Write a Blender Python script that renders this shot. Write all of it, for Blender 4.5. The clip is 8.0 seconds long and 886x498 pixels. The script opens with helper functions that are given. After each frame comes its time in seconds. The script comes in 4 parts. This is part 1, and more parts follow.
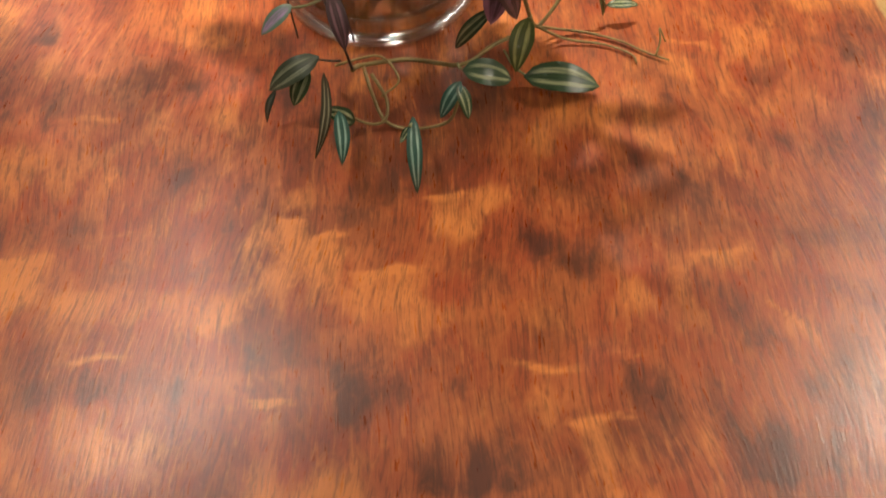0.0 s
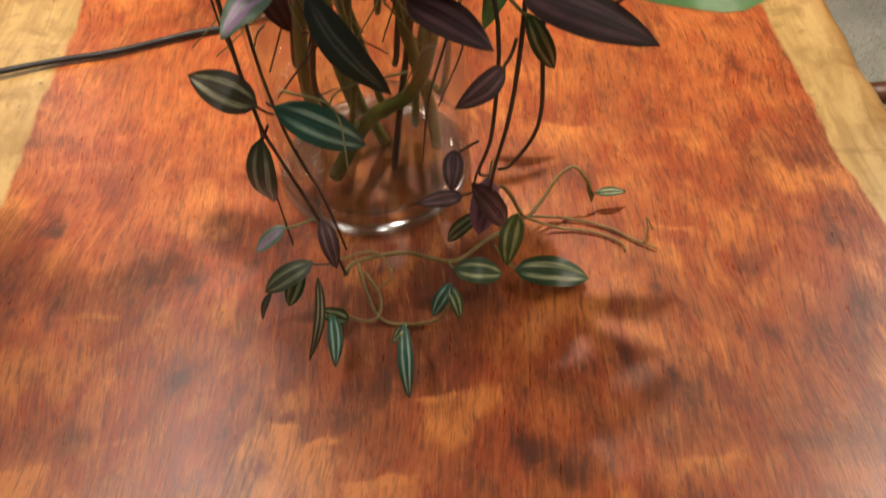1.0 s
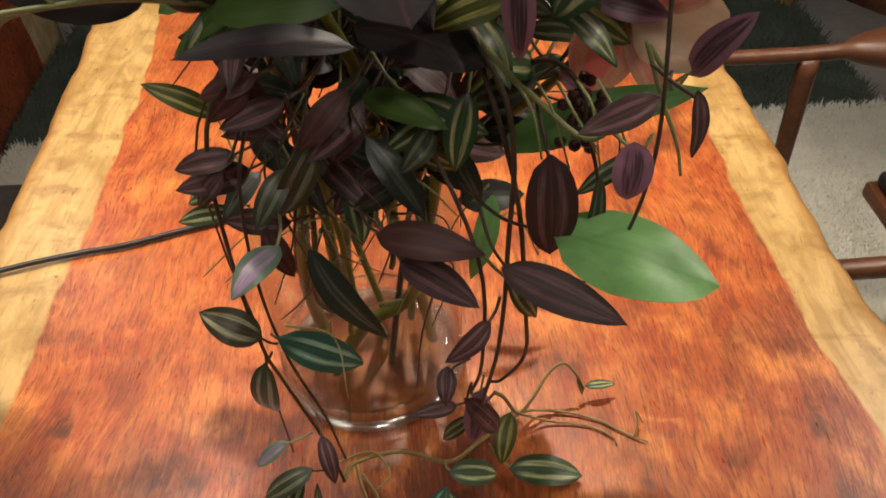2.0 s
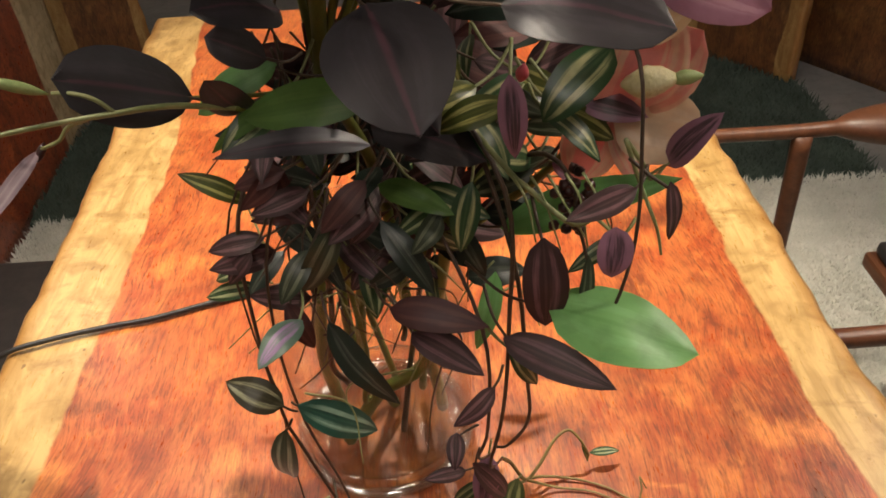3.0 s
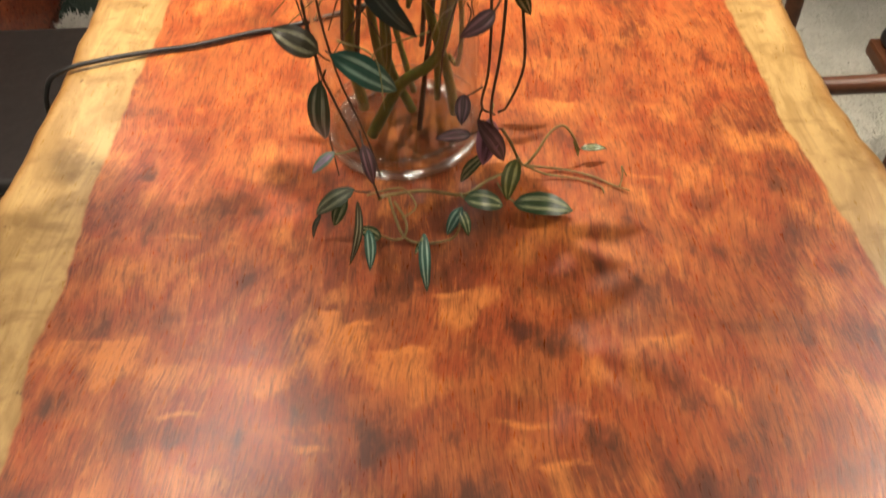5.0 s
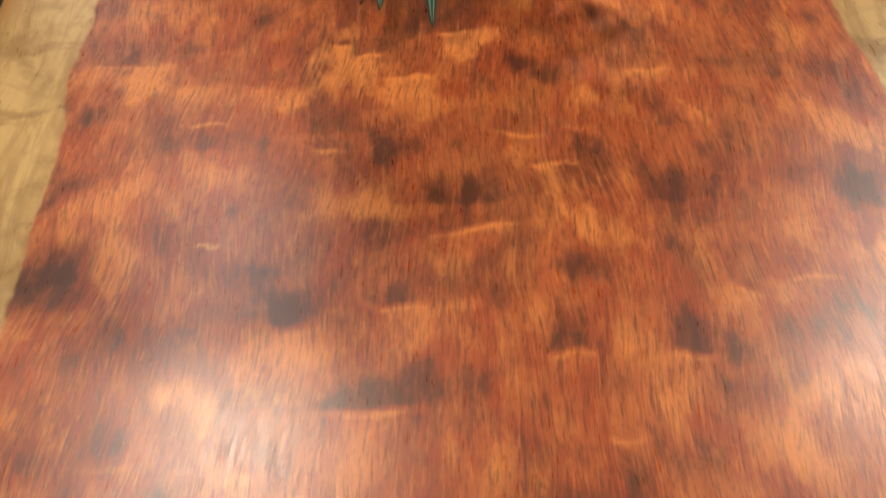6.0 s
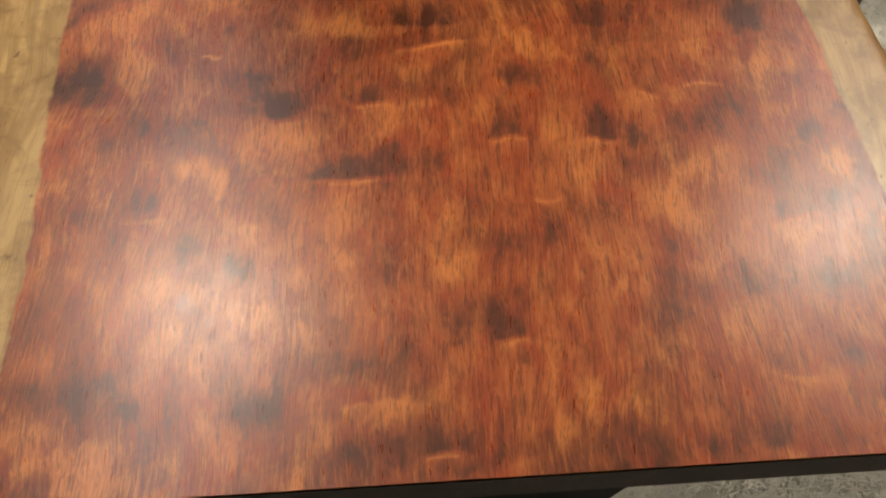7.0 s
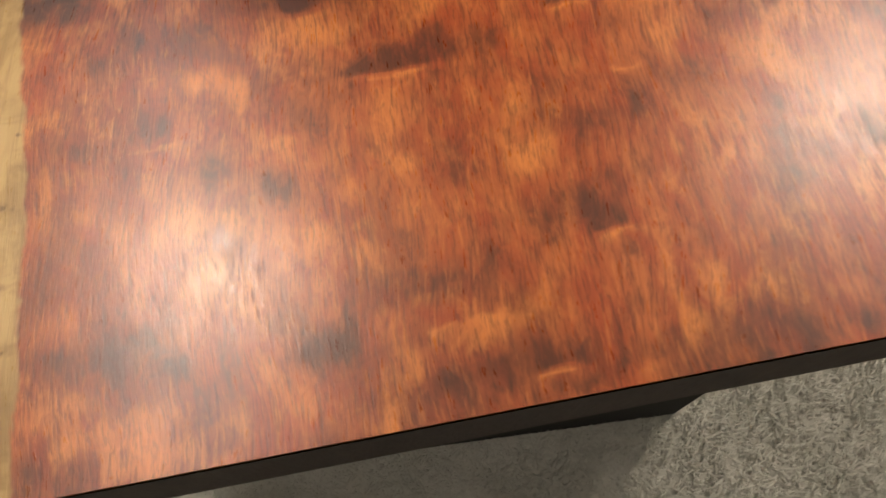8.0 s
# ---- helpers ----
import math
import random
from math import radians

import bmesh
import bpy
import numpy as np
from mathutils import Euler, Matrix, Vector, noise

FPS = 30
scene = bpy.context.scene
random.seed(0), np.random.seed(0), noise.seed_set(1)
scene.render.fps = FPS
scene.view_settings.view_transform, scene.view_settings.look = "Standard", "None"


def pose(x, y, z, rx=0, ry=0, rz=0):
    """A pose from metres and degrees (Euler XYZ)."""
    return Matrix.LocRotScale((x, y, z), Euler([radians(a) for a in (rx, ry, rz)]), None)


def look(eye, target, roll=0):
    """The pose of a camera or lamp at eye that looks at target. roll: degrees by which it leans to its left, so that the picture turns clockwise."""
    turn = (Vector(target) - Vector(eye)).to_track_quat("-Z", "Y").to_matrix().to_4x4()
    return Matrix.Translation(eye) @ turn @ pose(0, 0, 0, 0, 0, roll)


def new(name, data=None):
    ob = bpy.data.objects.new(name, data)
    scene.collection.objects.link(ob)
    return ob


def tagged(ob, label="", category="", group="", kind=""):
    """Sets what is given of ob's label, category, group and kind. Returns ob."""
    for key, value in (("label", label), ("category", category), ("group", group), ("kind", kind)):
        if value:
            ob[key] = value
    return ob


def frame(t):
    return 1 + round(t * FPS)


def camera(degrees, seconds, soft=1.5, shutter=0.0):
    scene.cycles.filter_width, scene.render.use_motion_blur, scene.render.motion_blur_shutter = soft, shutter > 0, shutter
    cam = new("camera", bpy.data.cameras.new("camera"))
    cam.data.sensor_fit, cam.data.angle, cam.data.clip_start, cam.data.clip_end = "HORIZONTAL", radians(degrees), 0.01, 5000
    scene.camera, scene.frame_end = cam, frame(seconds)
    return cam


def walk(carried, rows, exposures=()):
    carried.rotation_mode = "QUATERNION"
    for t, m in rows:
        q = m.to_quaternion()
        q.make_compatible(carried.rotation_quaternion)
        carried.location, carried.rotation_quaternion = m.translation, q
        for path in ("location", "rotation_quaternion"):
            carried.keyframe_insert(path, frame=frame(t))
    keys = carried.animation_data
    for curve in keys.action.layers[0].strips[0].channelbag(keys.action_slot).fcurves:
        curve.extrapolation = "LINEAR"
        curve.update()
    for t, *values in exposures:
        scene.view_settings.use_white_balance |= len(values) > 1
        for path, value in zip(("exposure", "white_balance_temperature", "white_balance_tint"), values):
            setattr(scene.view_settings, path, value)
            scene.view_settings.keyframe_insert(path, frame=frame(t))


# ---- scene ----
cam = camera(59.9, 8.0, soft=1.7, shutter=0.25)
PATH = [
    (0, (0.044, 0.096, 1.256), (0.047, 1.154, -0.442), -1.0),
    (0.5, (0.064, 0.134, 1.282), (0.048, 1.262, -0.37), -1.8),
    (1, (0.063, 0.17, 1.318), (0.04, 1.4, -0.259), -2.7),
    (1.5, (0.067, 0.191, 1.362), (0.051, 1.565, -0.091), -3.1),
    (2, (0.071, 0.198, 1.389), (0.061, 1.666, 0.029), -3.1),
    (2.2, (0.069, 0.196, 1.398), (0.057, 1.685, 0.064), -3.1),
    (3.3, (0.075, 0.151, 1.423), (0.042, 1.751, 0.223), -4.1),
    (3.5, (0.075, 0.143, 1.422), (0.043, 1.743, 0.221), -4.0),
    (3.8, (0.069, 0.124, 1.407), (0.025, 1.708, 0.187), -4.0),
    (4, (0.068, 0.1, 1.397), (0.013, 1.667, 0.156), -3.8),
    (4.2, (0.067, 0.075, 1.39), (0.002, 1.615, 0.116), -3.9),
    (5.3, (0.08, -0.075, 1.356), (-0.016, 1.164, -0.211), -4.2),
    (5.5, (0.066, -0.11, 1.342), (0.001, 1.085, -0.26), -2.8),
    (6, (0.057, -0.209, 1.345), (0.012, 0.878, -0.333), -1.8),
    (6.5, (0.059, -0.313, 1.392), (0.05, 0.611, -0.381), 0.4),
    (7, (0.06, -0.391, 1.443), (0.114, 0.475, -0.359), 3.4),
    (7.5, (0.035, -0.418, 1.41), (0.111, 0.401, -0.412), 2.8),
    (8, (-0.02, -0.382, 1.321), (0.072, 0.366, -0.531), -0.6),
]
walk(cam, [(t, look(eye, target, roll)) for t, eye, target, roll in PATH],
     [(0, 0.3), (0.5, 0.25), (1, 0.05), (1.5, 0.05), (2, 0.25), (3.5, 0.5), (4, 0.55), (5.5, 0.45), (6, 0.45), (6.5, 0.2), (7, 0.1), (7.5, 0.2), (8, 0.35)])

# ---- light ----
world = bpy.data.worlds.new("room_air")
world.use_nodes = True
world.node_tree.nodes["Background"].inputs[0].default_value = (1.0, 0.88, 0.74, 1)
world.node_tree.nodes["Background"].inputs[1].default_value = 0.03
scene.world = world
scene.view_settings.exposure = 0.0
TOP = 0.76          # height of the table top
CEIL = 2.7
LAMP_COLOUR = (1.0, 0.86, 0.68)


def spot(name, place, target, watts, radius, angle, blend=0.4):
    data = bpy.data.lights.new(name, "SPOT")
    data.energy, data.color, data.shadow_soft_size = watts, LAMP_COLOUR, radius
    data.spot_size, data.spot_blend = radians(angle), blend
    ob = new(name, data)
    ob.matrix_world = look(place, target)
    return ob


SPOT_A = (0.03, 1.33, CEIL - 0.03)
SPOT_RIGHT = (1.66, 0.95, CEIL - 0.03)
SPOT_LEFT = (-0.66, 0.62, CEIL - 0.03)
spot("spot_light", SPOT_A, (0.03, 1.33, TOP), 165, 0.022, 61, 0.7)
spot("spot_light", SPOT_RIGHT, (0.40, 0.60, TOP), 50, 0.05, 90, 0.9)
spot("spot_light", SPOT_LEFT, (-0.50, 0.60, TOP), 42, 0.045, 100, 0.9)

# ---- materials ----


def material(name):
    m = bpy.data.materials.new(name)
    m.use_nodes = True
    return m, m.node_tree.nodes, m.node_tree.links, m.node_tree.nodes["Principled BSDF"]


def put(links, socket, value):
    if isinstance(value, bpy.types.NodeSocket):
        links.new(value, socket)
    else:
        socket.default_value = value


def math_node(nodes, links, op, a, b=0.0, clamp=False):
    n = nodes.new("ShaderNodeMath")
    n.operation, n.use_clamp = op, clamp
    put(links, n.inputs[0], a)
    put(links, n.inputs[1], b)
    return n.outputs[0]


def mix(nodes, links, fac, a, b, blend="MIX"):
    n = nodes.new("ShaderNodeMix")
    n.data_type, n.blend_type, n.clamp_factor = "RGBA", blend, True
    put(links, n.inputs[0], fac)
    put(links, n.inputs[6], a if isinstance(a, bpy.types.NodeSocket) else (*a, 1))
    put(links, n.inputs[7], b if isinstance(b, bpy.types.NodeSocket) else (*b, 1))
    return n.outputs[2]


def grain(nodes, links, scale, detail=3.0, rough=0.55, size=1.0, distortion=0.0, coord="Object", shift=(0, 0, 0), bend=0.0):
    tc, mp, nz = nodes.new("ShaderNodeTexCoord"), nodes.new("ShaderNodeMapping"), nodes.new("ShaderNodeTexNoise")
    mp.inputs["Scale"].default_value = scale
    mp.inputs["Location"].default_value = shift
    if bend:
        wave, add, scale_by = nodes.new("ShaderNodeTexNoise"), nodes.new("ShaderNodeVectorMath"), nodes.new("ShaderNodeVectorMath")
        wave.inputs["Scale"].default_value, wave.inputs["Detail"].default_value = 5.0, 1.0
        links.new(tc.outputs[coord], wave.inputs[0])
        scale_by.operation = "MULTIPLY"
        links.new(wave.outputs["Color"], scale_by.inputs[0])
        scale_by.inputs[1].default_value = (bend, 0, 0)
        links.new(tc.outputs[coord], add.inputs[0])
        links.new(scale_by.outputs[0], add.inputs[1])
        links.new(add.outputs[0], mp.inputs[0])
    else:
        links.new(tc.outputs[coord], mp.inputs[0])
    links.new(mp.outputs[0], nz.inputs[0])
    for key, v in (("Scale", size), ("Detail", detail), ("Roughness", rough), ("Distortion", distortion)):
        nz.inputs[key].default_value = v
    return nz.outputs[0]


def step(nodes, links, value, lo, hi, out_lo=0.0, out_hi=1.0):
    n = nodes.new("ShaderNodeMapRange")
    n.interpolation_type = "SMOOTHSTEP"
    put(links, n.inputs[0], value)
    for i, v in enumerate((lo, hi, out_lo, out_hi)):
        n.inputs[i + 1].default_value = v
    return n.outputs[0]


def attribute(nodes, name):
    n = nodes.new("ShaderNodeAttribute")
    n.attribute_name = name
    return n.outputs["Fac"]


def bump(nodes, links, bsdf, height, strength, distance):
    n = nodes.new("ShaderNodeBump")
    n.inputs["Strength"].default_value, n.inputs["Distance"].default_value = strength, distance
    links.new(height, n.inputs["Height"])
    links.new(n.outputs[0], bsdf.inputs["Normal"])


def slab_wood(name, heart_a, heart_b, heart_dark, sap_a, sap_b, rough=0.25):
    """Oiled tropical slab: red heartwood, blistered figure, dark pores, pale sapwood."""
    m, nodes, links, bsdf = material(name)
    fig, sap, edge = attribute(nodes, "figure"), attribute(nodes, "sap"), attribute(nodes, "edge")
    pale = (min(heart_b[0] * 1.55, 0.85), heart_b[1] * 2.0, heart_b[2] * 1.8)
    pores = grain(nodes, links, (430, 60, 60), 2, 0.55, shift=(3, 1, 0), distortion=0.5, bend=0.05)
    fibres = grain(nodes, links, (330, 26, 30), 4, 0.62, distortion=0.8, bend=0.05)
    strands = grain(nodes, links, (85, 5.0, 20), 4, 0.6, shift=(4, 2, 1), distortion=0.6, bend=0.07)
    mottle = grain(nodes, links, (75, 36, 20), 5, 0.65, shift=(9, 3, 1), distortion=1.4)
    wide = grain(nodes, links, (20, 9.0, 8), 5, 0.6, distortion=1.4)
    broad = grain(nodes, links, (6.5, 5.6, 2), 5, 0.6, distortion=1.0)
    ragged = math_node(nodes, links, "MULTIPLY", math_node(nodes, links, "SUBTRACT", strands, 0.5), 1.0)
    flecks = math_node(nodes, links, "MULTIPLY", math_node(nodes, links, "SUBTRACT", mottle, 0.5), 1.35)
    fig = math_node(nodes, links, "ADD", fig, math_node(nodes, links, "ADD", ragged, flecks))
    c = mix(nodes, links, step(nodes, links, wide, 0.36, 0.64), heart_a, heart_b)
    c = mix(nodes, links, step(nodes, links, broad, 0.46, 0.68, 0, 0.62), c, heart_dark)
    c = mix(nodes, links, step(nodes, links, fig, 0.05, 1.0, 0, 0.85), c, pale)
    c = mix(nodes, links, step(nodes, links, fibres, 0.47, 0.30, 0.0, 0.40), c, pale)
    dark = math_node(nodes, links, "MULTIPLY", fig, -1.0)
    c = mix(nodes, links, step(nodes, links, dark, 0.0, 1.0, 0, 0.9), c, heart_dark)
    c = mix(nodes, links, step(nodes, links, fibres, 0.51, 0.68, 0.0, 0.52), c, heart_dark)
    c = mix(nodes, links, step(nodes, links, strands, 0.60, 0.72, 0.0, 0.4), c, heart_dark)
    c = mix(nodes, links, step(nodes, links, pores, 0.52, 0.68, 0, 0.42), c, (heart_dark[0] * 0.8, heart_dark[1] * 0.7, heart_dark[2] * 0.6))
    s = mix(nodes, links, step(nodes, links, grain(nodes, links, (26, 7, 8), 5, 0.6, distortion=0.9), 0.36, 0.64), sap_a, sap_b)
    s = mix(nodes, links, step(nodes, links, grain(nodes, links, (190, 9, 60), 3, 0.6, bend=0.04), 0.5, 0.72, 0, 0.35), s, (sap_b[0] * 0.55, sap_b[1] * 0.46, sap_b[2] * 0.34))
    s = mix(nodes, links, step(nodes, links, grain(nodes, links, (16, 22, 8), 4, 0.6, shift=(2, 5, 1), distortion=0.6), 0.46, 0.68, 0, 0.7), s, (sap_b[0] * 0.62, sap_b[1] * 0.54, sap_b[2] * 0.42))
    s = mix(nodes, links, step(nodes, links, grain(nodes, links, (90, 60, 40), 2, 0.5, shift=(7, 1, 3)), 0.70, 0.78, 0, 0.7), s, (sap_b[0] * 0.3, sap_b[1] * 0.22, sap_b[2] * 0.15))
    s = mix(nodes, links, step(nodes, links, edge, 0.028, 0.002, 0, 0.55), s, (sap_b[0] * 0.75, sap_b[1] * 0.5, sap_b[2] * 0.28))
    wob = math_node(nodes, links, "MULTIPLY", math_node(nodes, links, "SUBTRACT", grain(nodes, links, (45, 30, 20), 3, 0.6), 0.5), 0.012)
    inside = step(nodes, links, math_node(nodes, links, "ADD", sap, wob), -0.0025, 0.0025)
    c = mix(nodes, links, inside, c, s)
    links.new(c, bsdf.inputs["Base Color"])
    r = math_node(nodes, links, "ADD", math_node(nodes, links, "MULTIPLY", pores, 0.26), rough - 0.06)
    links.new(r, bsdf.inputs["Roughness"])
    bsdf.inputs["IOR"].default_value = 1.62
    relief = math_node(nodes, links, "ADD", math_node(nodes, links, "MULTIPLY", pores, -0.6), math_node(nodes, links, "MULTIPLY", fibres, -0.5))
    bump(nodes, links, bsdf, relief, 0.28, 0.0007)
    return m


TABLE_WOOD = slab_wood("red_slab_wood", (0.35, 0.066, 0.018), (0.45, 0.122, 0.033), (0.070, 0.019, 0.010),
                       (0.56, 0.375, 0.15), (0.38, 0.235, 0.08))
DARK_SLAB = slab_wood("dark_red_slab_wood", (0.27, 0.05, 0.022), (0.36, 0.08, 0.03), (0.06, 0.014, 0.008),
                      (0.66, 0.54, 0.34), (0.48, 0.37, 0.21))
BROWN_SLAB = slab_wood("brown_slab_wood", (0.12, 0.045, 0.02), (0.22, 0.085, 0.03), (0.03, 0.012, 0.007),
                       (0.5, 0.33, 0.13), (0.36, 0.2, 0.07), 0.34)


def plain(name, a, b, scale=(8, 8, 8), rough=0.5, relief=0.2, depth=0.002, metal=0.0, detail=4, fine=6.0):
    """Two tones broken up at two scales, with a fine relief."""
    m, nodes, links, bsdf = material(name)
    big = grain(nodes, links, scale, detail, 0.55)
    small = grain(nodes, links, tuple(v * fine for v in scale), 3, 0.6, shift=(5, 2, 1))
    c = mix(nodes, links, step(nodes, links, big, 0.3, 0.7), a, b)
    c = mix(nodes, links, step(nodes, links, small, 0.45, 0.75, 0, 0.35), c, tuple(v * 0.6 for v in a))
    links.new(c, bsdf.inputs["Base Color"])
    links.new(math_node(nodes, links, "ADD", math_node(nodes, links, "MULTIPLY", small, 0.15), rough - 0.07), bsdf.inputs["Roughness"])
    bsdf.inputs["Metallic"].default_value = metal
    bump(nodes, links, bsdf, small, relief, depth)
    return m


CHAIR_WOOD = plain("walnut_stained_wood", (0.075, 0.026, 0.012), (0.125, 0.048, 0.021), (40, 5, 40), 0.38, 0.1, 0.001)
BLACK_LEATHER = plain("black_leather", (0.012, 0.011, 0.011), (0.022, 0.02, 0.019), (60, 60, 60), 0.45, 0.3, 0.001)
BLACK_STEEL = plain("black_steel", (0.006, 0.005, 0.005), (0.010, 0.009, 0.008), (30, 30, 30), 0.85, 0.1, 0.0005)
END_GRAIN = plain("dark_end_grain", (0.030, 0.019, 0.015), (0.046, 0.030, 0.024), (60, 60, 14), 0.7, 0.3, 0.001)
FLOOR_TILE = plain("grey_floor", (0.13, 0.13, 0.13), (0.19, 0.185, 0.18), (5, 5, 5), 0.4, 0.05, 0.001)
WALL_PAINT = plain("warm_wall_paint", (0.58, 0.53, 0.47), (0.64, 0.59, 0.52), (2, 2, 2), 0.8, 0.1, 0.002, fine=40)
CEIL_PAINT = plain("white_ceiling_paint", (0.66, 0.64, 0.61), (0.72, 0.70, 0.67), (2, 2, 2), 0.85, 0.1, 0.002, fine=40)
WHITE_FUR = plain("white_wool_pile", (0.56, 0.56, 0.49), (0.66, 0.65, 0.58), (12, 12, 12), 0.95, 0.3, 0.004)
GREEN_FUR = plain("dark_green_wool_pile", (0.035, 0.052, 0.040), (0.06, 0.085, 0.065), (12, 12, 12), 0.95, 0.3, 0.004)
CABLE_RUBBER = plain("black_rubber", (0.012, 0.012, 0.012), (0.02, 0.02, 0.02), (80, 80, 80), 0.4, 0.1, 0.0005)
STEM_GREEN = plain("olive_green_stem", (0.085, 0.115, 0.018), (0.15, 0.175, 0.03), (60, 60, 12), 0.45, 0.2, 0.001)
STEM_BROWN = plain("dark_brown_stem", (0.05, 0.030, 0.020), (0.085, 0.055, 0.032), (90, 90, 30), 0.5, 0.2, 0.001)
STEM_PALE = plain("pale_green_stem", (0.19, 0.22, 0.085), (0.27, 0.29, 0.13), (90, 90, 30), 0.5, 0.2, 0.001)
VINE_TAN = plain("tan_green_vine", (0.20, 0.145, 0.05), (0.28, 0.22, 0.08), (90, 90, 40), 0.5, 0.2, 0.001)


def leaf_material(name, margin, band, rib, rough=0.36, lo=0.22, hi=0.62, translucent=0.12, vein=0.35):
    """Fabric leaf printed with pale bands either side of a midrib; 'across' runs -1..1, 'along' 0..1."""
    m, nodes, links, bsdf = material(name)
    across, along = attribute(nodes, "across"), attribute(nodes, "along")
    side = math_node(nodes, links, "ABSOLUTE", across)
    blade = nodes.new("ShaderNodeCombineXYZ")
    links.new(math_node(nodes, links, "MULTIPLY", across, 7.0), blade.inputs[0])
    links.new(math_node(nodes, links, "MULTIPLY", along, 1.6), blade.inputs[1])
    info = nodes.new("ShaderNodeObjectInfo")
    links.new(math_node(nodes, links, "MULTIPLY", info.outputs["Random"], 40.0), blade.inputs[2])
    veins = nodes.new("ShaderNodeTexNoise")
    veins.inputs["Scale"].default_value, veins.inputs["Detail"].default_value = 1.0, 3.0
    links.new(blade.outputs[0], veins.inputs[0])
    wob = math_node(nodes, links, "MULTIPLY", math_node(nodes, links, "SUBTRACT", veins.outputs[0], 0.5), 0.45)
    side = math_node(nodes, links, "ADD", side, wob)
    mid = (lo + hi) / 2
    d = math_node(nodes, links, "ABSOLUTE", math_node(nodes, links, "SUBTRACT", side, mid))
    banded = step(nodes, links, d, (hi - lo) / 2 + 0.03, (hi - lo) / 2 - 0.10)
    fade = step(nodes, links, along, 0.02, 0.25)
    tip = step(nodes, links, along, 1.0, 0.82)
    banded = math_node(nodes, links, "MULTIPLY", banded, math_node(nodes, links, "MULTIPLY", fade, tip))
    streak = step(nodes, links, veins.outputs[0], 0.36, 0.56, 0.35, 1.0)
    banded = math_node(nodes, links, "MULTIPLY", banded, streak)
    c = mix(nodes, links, banded, margin, band)
    centre = step(nodes, links, math_node(nodes, links, "ABSOLUTE", across), 0.10, 0.02, 0, vein)
    c = mix(nodes, links, centre, c, rib)
    c = mix(nodes, links, step(nodes, links, grain(nodes, links, (60, 60, 60), 3, 0.6), 0.4, 0.7, 0, 0.35), c, tuple(v * 0.55 for v in margin))
    links.new(c, bsdf.inputs["Base Color"])
    bsdf.inputs["Roughness"].default_value = rough
    ribs = math_node(nodes, links, "SINE", math_node(nodes, links, "ADD", math_node(nodes, links, "MULTIPLY", along, 60.0), math_node(nodes, links, "MULTIPLY", side, -22.0)))
    bump(nodes, links, bsdf, ribs, 0.04, 0.0004)
    out = nodes["Material Output"]
    tr, sh = nodes.new("ShaderNodeBsdfTranslucent"), nodes.new("ShaderNodeMixShader")
    links.new(c, tr.inputs[0])
    sh.inputs[0].default_value = translucent
    links.new(bsdf.outputs[0], sh.inputs[1])
    links.new(tr.outputs[0], sh.inputs[2])
    links.new(sh.outputs[0], out.inputs[0])
    return m


LEAF = {
    "green": leaf_material("dark_green_pale_banded_leaf", (0.030, 0.066, 0.022), (0.44, 0.48, 0.26), (0.08, 0.13, 0.05)),
    "striped": leaf_material("green_cream_striped_leaf", (0.026, 0.075, 0.024), (0.52, 0.52, 0.26), (0.10, 0.16, 0.06)),
    "teal": leaf_material("blue_green_striped_leaf", (0.022, 0.085, 0.060), (0.30, 0.46, 0.36), (0.06, 0.16, 0.12)),
    "yellow": leaf_material("yellow_green_striped_leaf", (0.075, 0.095, 0.018), (0.48, 0.46, 0.15), (0.16, 0.16, 0.04)),
    "cream": leaf_material("cream_tipped_dark_leaf", (0.045, 0.040, 0.020), (0.42, 0.42, 0.26), (0.10, 0.10, 0.05)),
    "lilac": leaf_material("green_leaf_with_lilac_centre", (0.13, 0.22, 0.16), (0.44, 0.27, 0.50), (0.36, 0.22, 0.40), lo=0.0, hi=0.55),
    "purple": leaf_material("dark_purple_striped_leaf", (0.056, 0.026, 0.027), (0.21, 0.105, 0.115), (0.16, 0.08, 0.08), rough=0.5),
    "mauve": leaf_material("mauve_edged_dark_leaf", (0.30, 0.15, 0.22), (0.06, 0.035, 0.045), (0.16, 0.10, 0.11), lo=0.0, hi=0.55),
    "maroon": leaf_material("maroon_leaf", (0.066, 0.018, 0.017), (0.12, 0.042, 0.036), (0.09, 0.035, 0.03), rough=0.5),
    "dark": leaf_material("smoky_dark_green_striped_leaf", (0.018, 0.030, 0.022), (0.11, 0.13, 0.10), (0.10, 0.10, 0.09), lo=0.05, hi=0.35),
    "pale": leaf_material("grey_green_striped_leaf", (0.040, 0.055, 0.030), (0.21, 0.23, 0.15), (0.09, 0.09, 0.06)),
    "black": leaf_material("near_black_leaf", (0.034, 0.031, 0.035), (0.046, 0.041, 0.047), (0.13, 0.05, 0.07), rough=0.38, translucent=0.02, vein=0.5),
    "bright": leaf_material("plain_bright_green_leaf", (0.26, 0.55, 0.20), (0.30, 0.60, 0.24), (0.16, 0.38, 0.10), translucent=0.45),
    "greenl": leaf_material("plain_mid_green_leaf", (0.095, 0.19, 0.040), (0.12, 0.22, 0.05), (0.07, 0.14, 0.03), translucent=0.3),
    "pink": leaf_material("pink_cream_petal", (0.86, 0.40, 0.38), (0.88, 0.68, 0.56), (0.82, 0.42, 0.40), rough=0.5, translucent=0.45, lo=0.4, hi=1.2),
    "ivory": leaf_material("ivory_petal", (0.84, 0.72, 0.54), (0.88, 0.80, 0.66), (0.80, 0.64, 0.48), rough=0.5, translucent=0.45),
